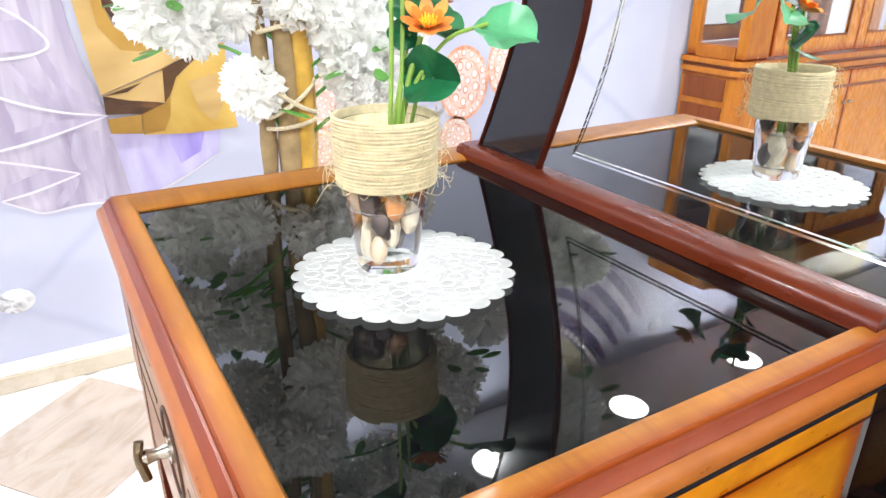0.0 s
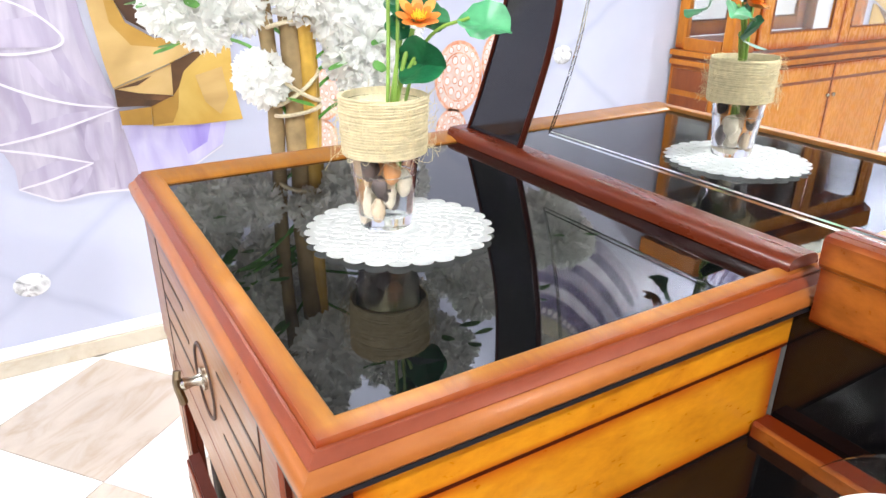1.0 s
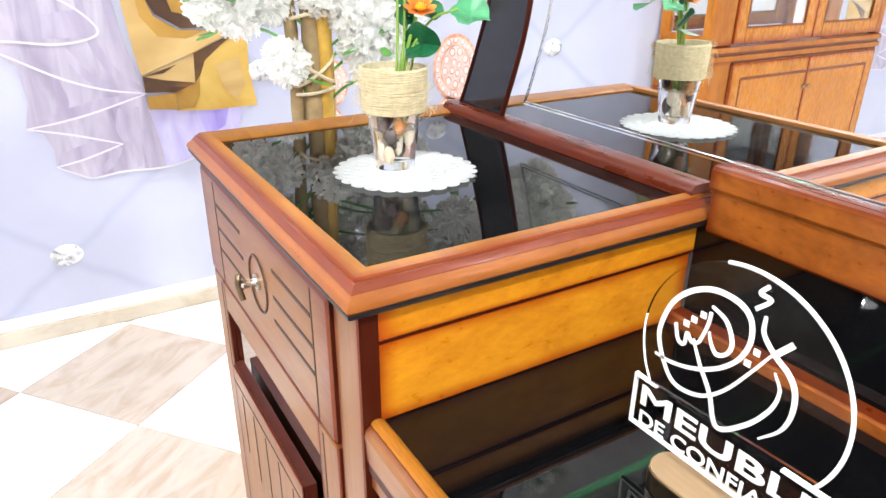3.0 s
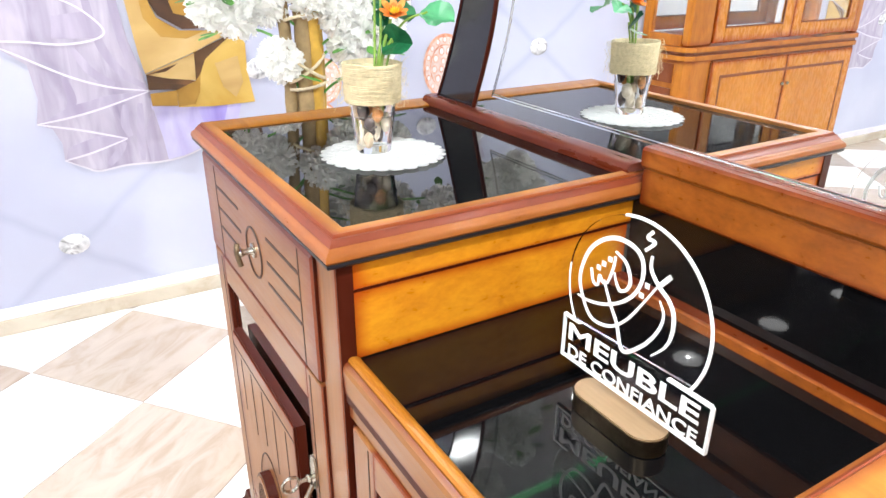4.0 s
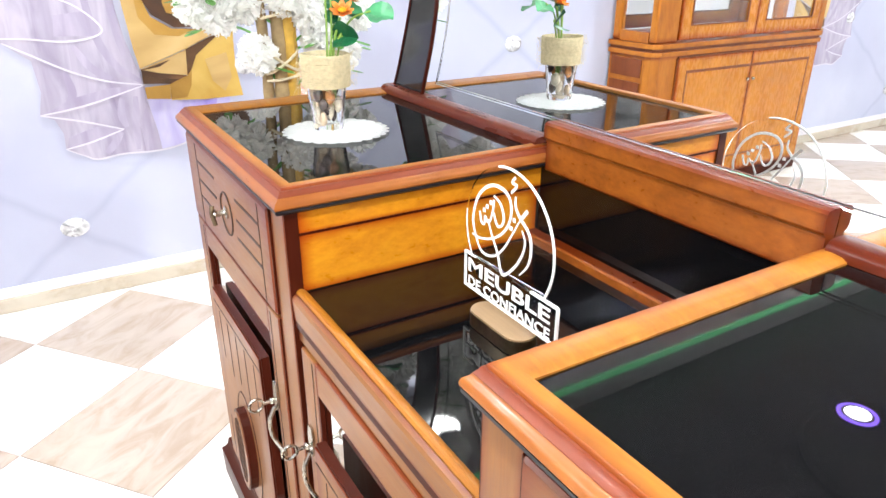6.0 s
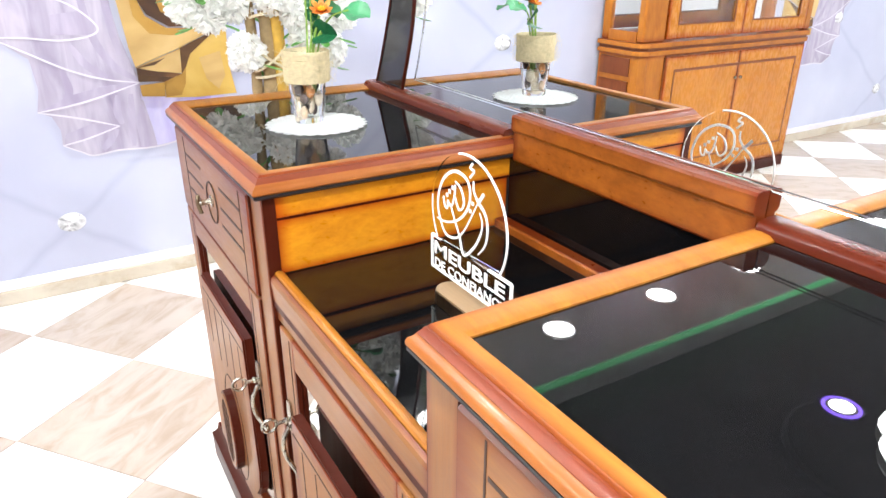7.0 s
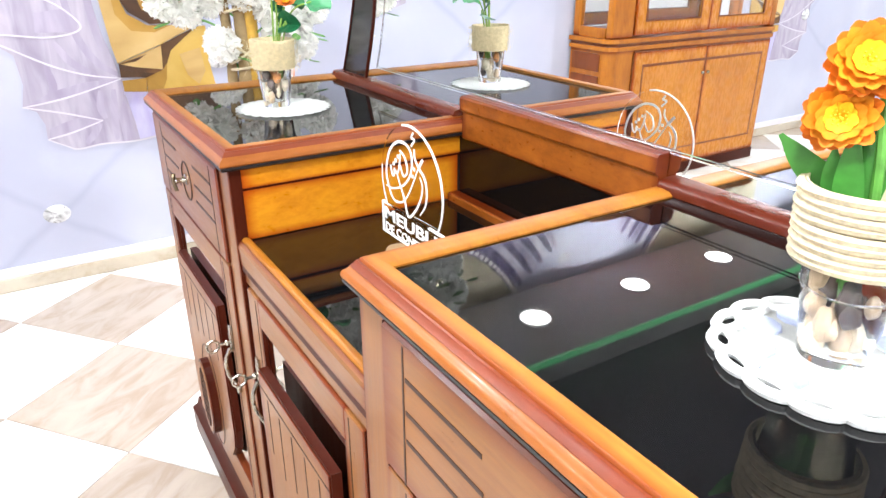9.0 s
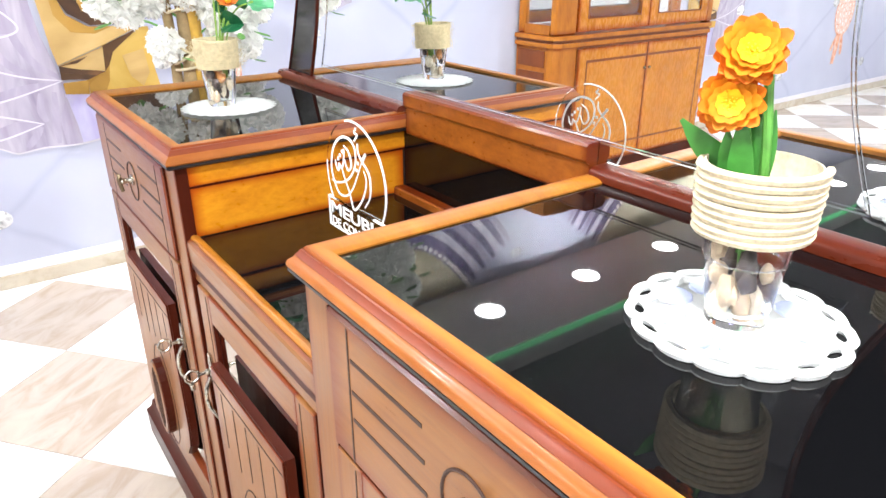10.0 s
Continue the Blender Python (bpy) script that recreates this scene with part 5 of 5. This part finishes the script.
for ctrl, w in (([(0.399, -0.476, 1.017), (0.393, -0.474, 1.052), (0.389, -0.472, 1.090)], 0.0095), ([(0.403, -0.469, 1.042), (0.393, -0.447, 1.056), (0.379, -0.429, 1.079)], 0.010),
                ([(0.405, -0.479, 1.032), (0.404, -0.479, 1.072), (0.404, -0.477, 1.120)], 0.006), ([(0.409, -0.479, 1.022), (0.407, -0.477, 1.062), (0.405, -0.475, 1.092)], 0.009),
                ([(0.409, -0.483, 1.032), (0.409, -0.485, 1.062), (0.408, -0.485, 1.092)], 0.005), ([(0.397, -0.467, 1.032), (0.393, -0.463, 1.052), (0.391, -0.461, 1.077)], 0.007)):
    b = bmesh.new()
    blade(b, ctrl, w)
    part("blade_leaf", b, blade_green, e, "pointed green leaf", True)


# ---- acrylic sign on the low glass ----
e = thing("acrylic_sign", (0.375, 0.084, MID_Z), "clear acrylic sign with white lettering on a small wooden block", "sign")
SX, SC, SR = 0.375, (0.082, 0.899), 0.083


def sy(u):
    """Along the sign, reading direction from its far end."""
    return 0.165 - u


depth = [0.0]
b = bmesh.new()
disc = [(SC[0] + SR * math.cos(radians(a)), SC[1] + SR * math.sin(radians(a))) for a in range(-32, 213, 5)]
prism(b, disc, "x", SX - 0.0015, SX + 0.0015)
part("disc", b, acrylic, e, "clear round acrylic plate").visible_shadow = False
b = bmesh.new()
box(b, SX - 0.0016, SX + 0.0016, -0.012, 0.165, 0.808, 0.853)
plate = part("plate", b, acrylic, e, "clear acrylic lettering plate")
plate.visible_shadow = False
b = bmesh.new()
tube(b, [(SX, SC[0] + SR * math.cos(radians(a)), SC[1] + SR * math.sin(radians(a))) for a in range(76, 213, 4)], 0.0015, 6)
part("bright_edge", b, etched, e, "bright white cut edge")
b = bmesh.new()
tube(b, [(SX, SC[0] + SR * math.cos(radians(a)), SC[1] + SR * math.sin(radians(a))) for a in range(-32, 10, 4)], 0.0010, 6)
part("bright_edge", b, etched, e)
part("plate_edge", boxes((SX - 0.002, SX + 0.002, -0.0135, -0.0115, 0.807, 0.853), (SX - 0.002, SX + 0.002, -0.0115, 0.034, 0.8525, 0.8545), (SX - 0.002, SX + 0.002, -0.0115, 0.165, 0.807, 0.809), (SX - 0.002, SX + 0.002, 0.165, 0.167, 0.807, 0.855), (SX - 0.002, SX + 0.002, 0.144, 0.165, 0.8525, 0.8545)), etched, plate, "white cut edge")


def ribbon(ctrl, w, taper=None):
    """A flat white stroke on the face of the sign; control points in (along, height)."""
    w *= 0.52
    depth[0] += 0.00012
    p = [Vector((q.y, q.z)) for q in curve_pts([(0, sy(u), h) for u, h in ctrl], 8)]
    n = len(p) - 1
    b = bmesh.new()
    L, R = [], []
    for i, q in enumerate(p):
        d = (p[min(i + 1, n)] - p[max(i - 1, 0)])
        s = Vector((-d.y, d.x)).normalized() * w * 0.5 * (1 if not taper else 0.3 + 0.7 * math.sin(math.pi * (i / n * 0.85 + 0.12)))
        L.append(q + s)
        R.append(q - s)
    rows = [[b.verts.new((x, k.x, k.y)) for k in side] for x in (SX - 0.0022 - depth[0], SX - 0.0016) for side in (L, R)]
    for i in range(n):
        b.faces.new((rows[0][i], rows[0][i + 1], rows[1][i + 1], rows[1][i]))
        b.faces.new((rows[2][i], rows[2][i + 1], rows[3][i + 1], rows[3][i]))
        b.faces.new((rows[0][i], rows[0][i + 1], rows[2][i + 1], rows[2][i]))
        b.faces.new((rows[1][i], rows[1][i + 1], rows[3][i + 1], rows[3][i]))
    part("emblem_stroke", b, etched, e)


ribbon([(0.015, 0.883), (0.031, 0.883), (0.052, 0.889), (0.071, 0.9), (0.085, 0.915), (0.091, 0.932), (0.088, 0.948), (0.076, 0.956), (0.056, 0.956), (0.037, 0.946), (0.023, 0.929), (0.016, 0.903), (0.023, 0.882), (0.037, 0.867), (0.06, 0.87), (0.079, 0.886), (0.097, 0.913), (0.108, 0.931), (0.12, 0.944)], 0.0078, 1)
ribbon([(0.047, 0.912), (0.056, 0.895), (0.068, 0.877), (0.079, 0.854), (0.1, 0.87), (0.114, 0.891), (0.118, 0.908), (0.112, 0.92)], 0.0070, 1)
ribbon([(0.098, 0.955), (0.099, 0.943), (0.109, 0.932), (0.121, 0.924), (0.128, 0.913), (0.129, 0.896), (0.124, 0.881), (0.111, 0.866)], 0.0076, 1)
ribbon([(0.096, 0.976), (0.091, 0.969), (0.099, 0.967), (0.09, 0.957)], 0.0058)
ribbon([(0.03, 0.917), (0.034, 0.905), (0.04, 0.904), (0.041, 0.914), (0.046, 0.909), (0.052, 0.912), (0.057, 0.928), (0.058, 0.939)], 0.0048)
ribbon([(0.058, 0.944), (0.071, 0.938), (0.078, 0.925), (0.076, 0.915), (0.068, 0.91), (0.062, 0.916), (0.059, 0.924)], 0.0060, 1)
ribbon([(0.111, 0.934), (0.12, 0.945)], 0.0085)
for u, h in [(0.039, 0.921), (0.045, 0.927), (0.052, 0.934), (0.092, 0.916), (0.097, 0.927)]:
    b = bmesh.new()
    box(b, SX - 0.0024, SX - 0.0016, sy(u) - 0.0024, sy(u) + 0.0024, h - 0.0024, h + 0.0024)
    part("emblem_dot", b, etched, e)


def lettering(text, u0, h, size, width, bold=0.0):
    cu = bpy.data.curves.new("lettering", "FONT")
    cu.body, cu.size, cu.extrude, cu.offset = text, size, 0.0004, bold
    tmp = bpy.data.objects.new("lettering", cu)
    scene.collection.objects.link(tmp)
    bpy.context.view_layer.update()
    me = bpy.data.meshes.new_from_object(tmp.evaluated_get(bpy.context.evaluated_depsgraph_get()))
    bpy.data.objects.remove(tmp)
    xs = [v.co.x for v in me.vertices]
    k = width / (max(xs) - min(xs))
    for v in me.vertices:
        v.co = Vector((SX - 0.0022 - v.co.z, sy(u0 + (v.co.x - min(xs)) * k), h + v.co.y))
    me.materials.append(etched)
    ob = new("lettering", me)
    adopt(ob, plate)
    tagged(ob, "white raised capital lettering")


lettering("MEUBLE", 0.008, 0.8310, 0.0255, 0.160, 0.00045)
lettering("DE CONFIANCE", 0.009, 0.8125, 0.0180, 0.160, 0.0002)
b = bmesh.new()


def stadium(hx, hy, inset=0.0, n=10):
    r = hx - inset
    c = hy - hx
    return [(0.372 + r * math.cos(math.pi * k / n), 0.080 + c + r * math.sin(math.pi * k / n)) for k in range(n + 1)] + [(0.372 + r * math.cos(math.pi + math.pi * k / n), 0.080 - c + r * math.sin(math.pi + math.pi * k / n)) for k in range(n + 1)]


prism(b, stadium(0.0215, 0.053), "z", MID_Z + 0.001, 0.7945)
part("block", b, bronze, e, "glossy brown block side", True)
b = bmesh.new()
prism(b, stadium(0.0215, 0.053, 0.0012), "z", 0.7945, 0.7965)
part("block_top", b, block_wood, e, "pale wooden block top", True)

# ---- white blossom tree of bamboo sticks ----
e = thing("blossom_tree", (0.47, 1.17, 0.0), "artificial tree of bamboo sticks with white silk blossoms", "artificial tree")
for x, y, r, mat, lean in ((0.446, 1.166, 0.0125, bamboo_grey, 0.012), (0.476, 1.150, 0.017, bamboo_grey, -0.004), (0.500, 1.146, 0.0145, bamboo_yellow, 0.010), (0.516, 1.162, 0.010, bamboo_yellow, 0.02), (0.482, 1.180, 0.014, bamboo_grey, 0.0)):
    b = bmesh.new()
    n = 44
    pts = [(x - lean * (k / n - 0.45) * 2 + 0.003 * math.sin(k * 0.6), y + 0.004 * math.sin(k * 0.4 + x * 50), 0.045 + 1.75 * k / n) for k in range(n + 1)]
    tube(b, pts, r, 12, [1.0 + (0.12 if k % 7 == 0 else 0.0) + 0.04 * math.sin(k * 1.7 + x * 90) for k in range(n + 1)])
    part("bamboo_stick", b, mat, e, "knotted bamboo stick", True)
b = bmesh.new()
lathe(b, [(0.11, 0.0), (0.13, 0.01), (0.145, 0.20), (0.15, 0.215), (0.135, 0.215), (0.12, 0.05)], 0.482, 1.162, 28)
part("pot", b, rope_pale, e, "pale woven pot", True)
for zz, tilt, ph in ((0.952, 0.028, 0.0), (0.958, -0.028, 0.4), (0.915, 0.006, 0.0), (1.055, 0.010, 1.0)):
    b = bmesh.new()
    tube(b, [(0.483 + 0.041 * math.cos(a), 1.162 + 0.036 * math.sin(a), zz + tilt * math.cos(a + ph)) for a in [2 * math.pi * k / 28 for k in range(28)]], 0.0036, 6, None, True)
    part("rope_tie", b, rope_pale, e, "knotted cotton rope", True)
rnd = random.Random(7)


def blossom_mesh(seed):
    """A pompon of many small frilled silk petals, of radius one."""
    r2 = random.Random(seed)
    b = bmesh.new()
    count = 190
    for k in range(count):
        zc = 1 - 2 * (k + 0.5) / count
        a = k * 2.39996
        d = Vector((math.sqrt(1 - zc * zc) * math.cos(a), math.sqrt(1 - zc * zc) * math.sin(a), zc))
        t = d.cross(Vector((r2.uniform(-1, 1), r2.uniform(-1, 1), r2.uniform(-1, 1)))).normalized()
        s = d.cross(t)
        size = r2.uniform(0.22, 0.34)
        base = d * r2.uniform(0.58, 0.70)
        tilt = r2.uniform(0.1, 1.3)
        ph = r2.uniform(0, 6)
        rows = []
        for f, w in ((0.0, 0.4), (0.6, 1.0), (1.0, 1.12)):
            rows.append([b.verts.new(base + (d + t * tilt) * size * f + s * size * 0.6 * w * q + d * size * 0.22 * f * math.sin(ph + 5 * q) + t * size * 0.15 * f * math.cos(ph + 7 * q)) for q in (-1, -0.5, 0, 0.5, 1)])
        for p, q in zip(rows, rows[1:]):
            for i in range(4):
                b.faces.new((p[i], p[i + 1], q[i + 1], q[i]))
    ball(b, (0, 0, 0), 0.58, 0.58, 0.58, 14, 9)
    me = bpy.data.meshes.new("blossom")
    b.to_mesh(me)
    b.free()
    me.materials.append(petal_white)
    return me


kinds = [blossom_mesh(s) for s in (1, 2, 3, 4)]
places = [(0.425, 1.150, 0.972, 0.050), (0.305, 1.20, 1.085, 0.050), (0.352, 1.19, 1.062, 0.052), (0.405, 1.18, 1.085, 0.052), (0.33, 1.22, 1.13, 0.055), (0.555, 1.13, 1.075, 0.062), (0.605, 1.12, 1.035, 0.060),
          (0.575, 1.13, 1.0, 0.050), (0.595, 1.125, 0.955, 0.048), (0.635, 1.12, 0.965, 0.042), (0.66, 1.11, 1.07, 0.055), (0.50, 1.13, 1.10, 0.055), (0.63, 1.16, 1.01, 0.05)]
places += [(0.17, 1.14, 1.20, 0.055), (0.13, 1.15, 1.27, 0.06), (0.20, 1.16, 1.30, 0.06), (0.80, 1.12, 1.25, 0.06), (0.85, 1.14, 1.36, 0.065)]
for k in range(74):
    a, q = rnd.uniform(0, 2 * math.pi), math.sqrt(rnd.random())
    places.append((0.47 + 0.40 * q * math.cos(a), 1.20 + 0.24 * q * math.sin(a), rnd.uniform(1.22, 1.85), rnd.uniform(0.055, 0.075)))
for k, (x, y, z, r) in enumerate(places):
    ob = new("blossom", kinds[k % 4])
    ob.matrix_world = Matrix.Translation((x, y, z)) @ Euler((rnd.uniform(0, 6), rnd.uniform(0, 6), rnd.uniform(0, 6))).to_matrix().to_4x4() @ Matrix.Diagonal((r, r, r * 0.9, 1))
    adopt(ob, e)
    if k % 2 == 0:
        b = bmesh.new()
        a = rnd.uniform(0, 6.28)
        tube(b, curve_pts([(0.48, 1.165, z - 0.10), (0.5 * (x + 0.48), 0.5 * (y + 1.165), z - 0.04), (x, y, z - r * 0.4)], 4), 0.003, 5)
        for q in range(3):
            petal(b, (x + 0.8 * r * math.cos(a + q), y + 0.8 * r * math.sin(a + q), z - r * 0.6), (math.cos(a + q), math.sin(a + q), -0.5), (0, 0, 1), 0.05, 0.022, 0.2)
        part("twig", b, leaf_green, e, "green twig with leaves", True)


# ---- floor of square marble tiles, laid as diamonds ----
bm = boxes((WEST, EAST, SOUTH, WALL_Y, -0.1, -0.004))
floor = single("floor", bm, grout, "polished cream and beige marble tiles laid as a diamond checkerboard", "floor", kind="structure")
TILE, TURN_T = 0.424, radians(39.2)
ORIGIN = Vector((0.061, 1.536))
ax_a = Vector((math.cos(TURN_T), math.sin(TURN_T)))
ax_b = Vector((math.sin(TURN_T), -math.cos(TURN_T)))
g = 0.0012
bm = bmesh.new()
box(bm, -TILE / 2 + g, TILE / 2 - g, -TILE / 2 + g, TILE / 2 - g, -0.008, 0.0)
tile_meshes = []
for mat in (tile_white, tile_beige):
    me = bpy.data.meshes.new("tile")
    bm.to_mesh(me)
    me.materials.append(mat)
    tile_meshes.append(me)
bm.free()
rest = [bmesh.new(), bmesh.new()]
for i in range(-22, 22):
    for j in range(-22, 22):
        c = ORIGIN + ax_a * (i + 0.5) * TILE + ax_b * (j + 0.5) * TILE
        if not (WEST - 0.3 < c.x < EAST + 0.3 and SOUTH - 0.3 < c.y < WALL_Y + 0.2):
            continue
        k = (i + j) % 2
        m = Matrix.Translation((c.x, c.y, 0)) @ Matrix.Rotation(TURN_T, 4, "Z")
        if -5.2 < c.x < 1.2 and 0.2 < c.y:
            ob = new("tile", tile_meshes[k])
            ob.matrix_world = m
            adopt(ob, floor)
        else:
            box(rest[k], -TILE / 2 + g, TILE / 2 - g, -TILE / 2 + g, TILE / 2 - g, -0.008, 0.0)
            rest[k].verts.ensure_lookup_table()
            for v in rest[k].verts[-8:]:
                v.co = m @ v.co
for k in (0, 1):
    tagged(part("tile_field", rest[k], (tile_white, tile_beige)[k], floor), kind="stuff")
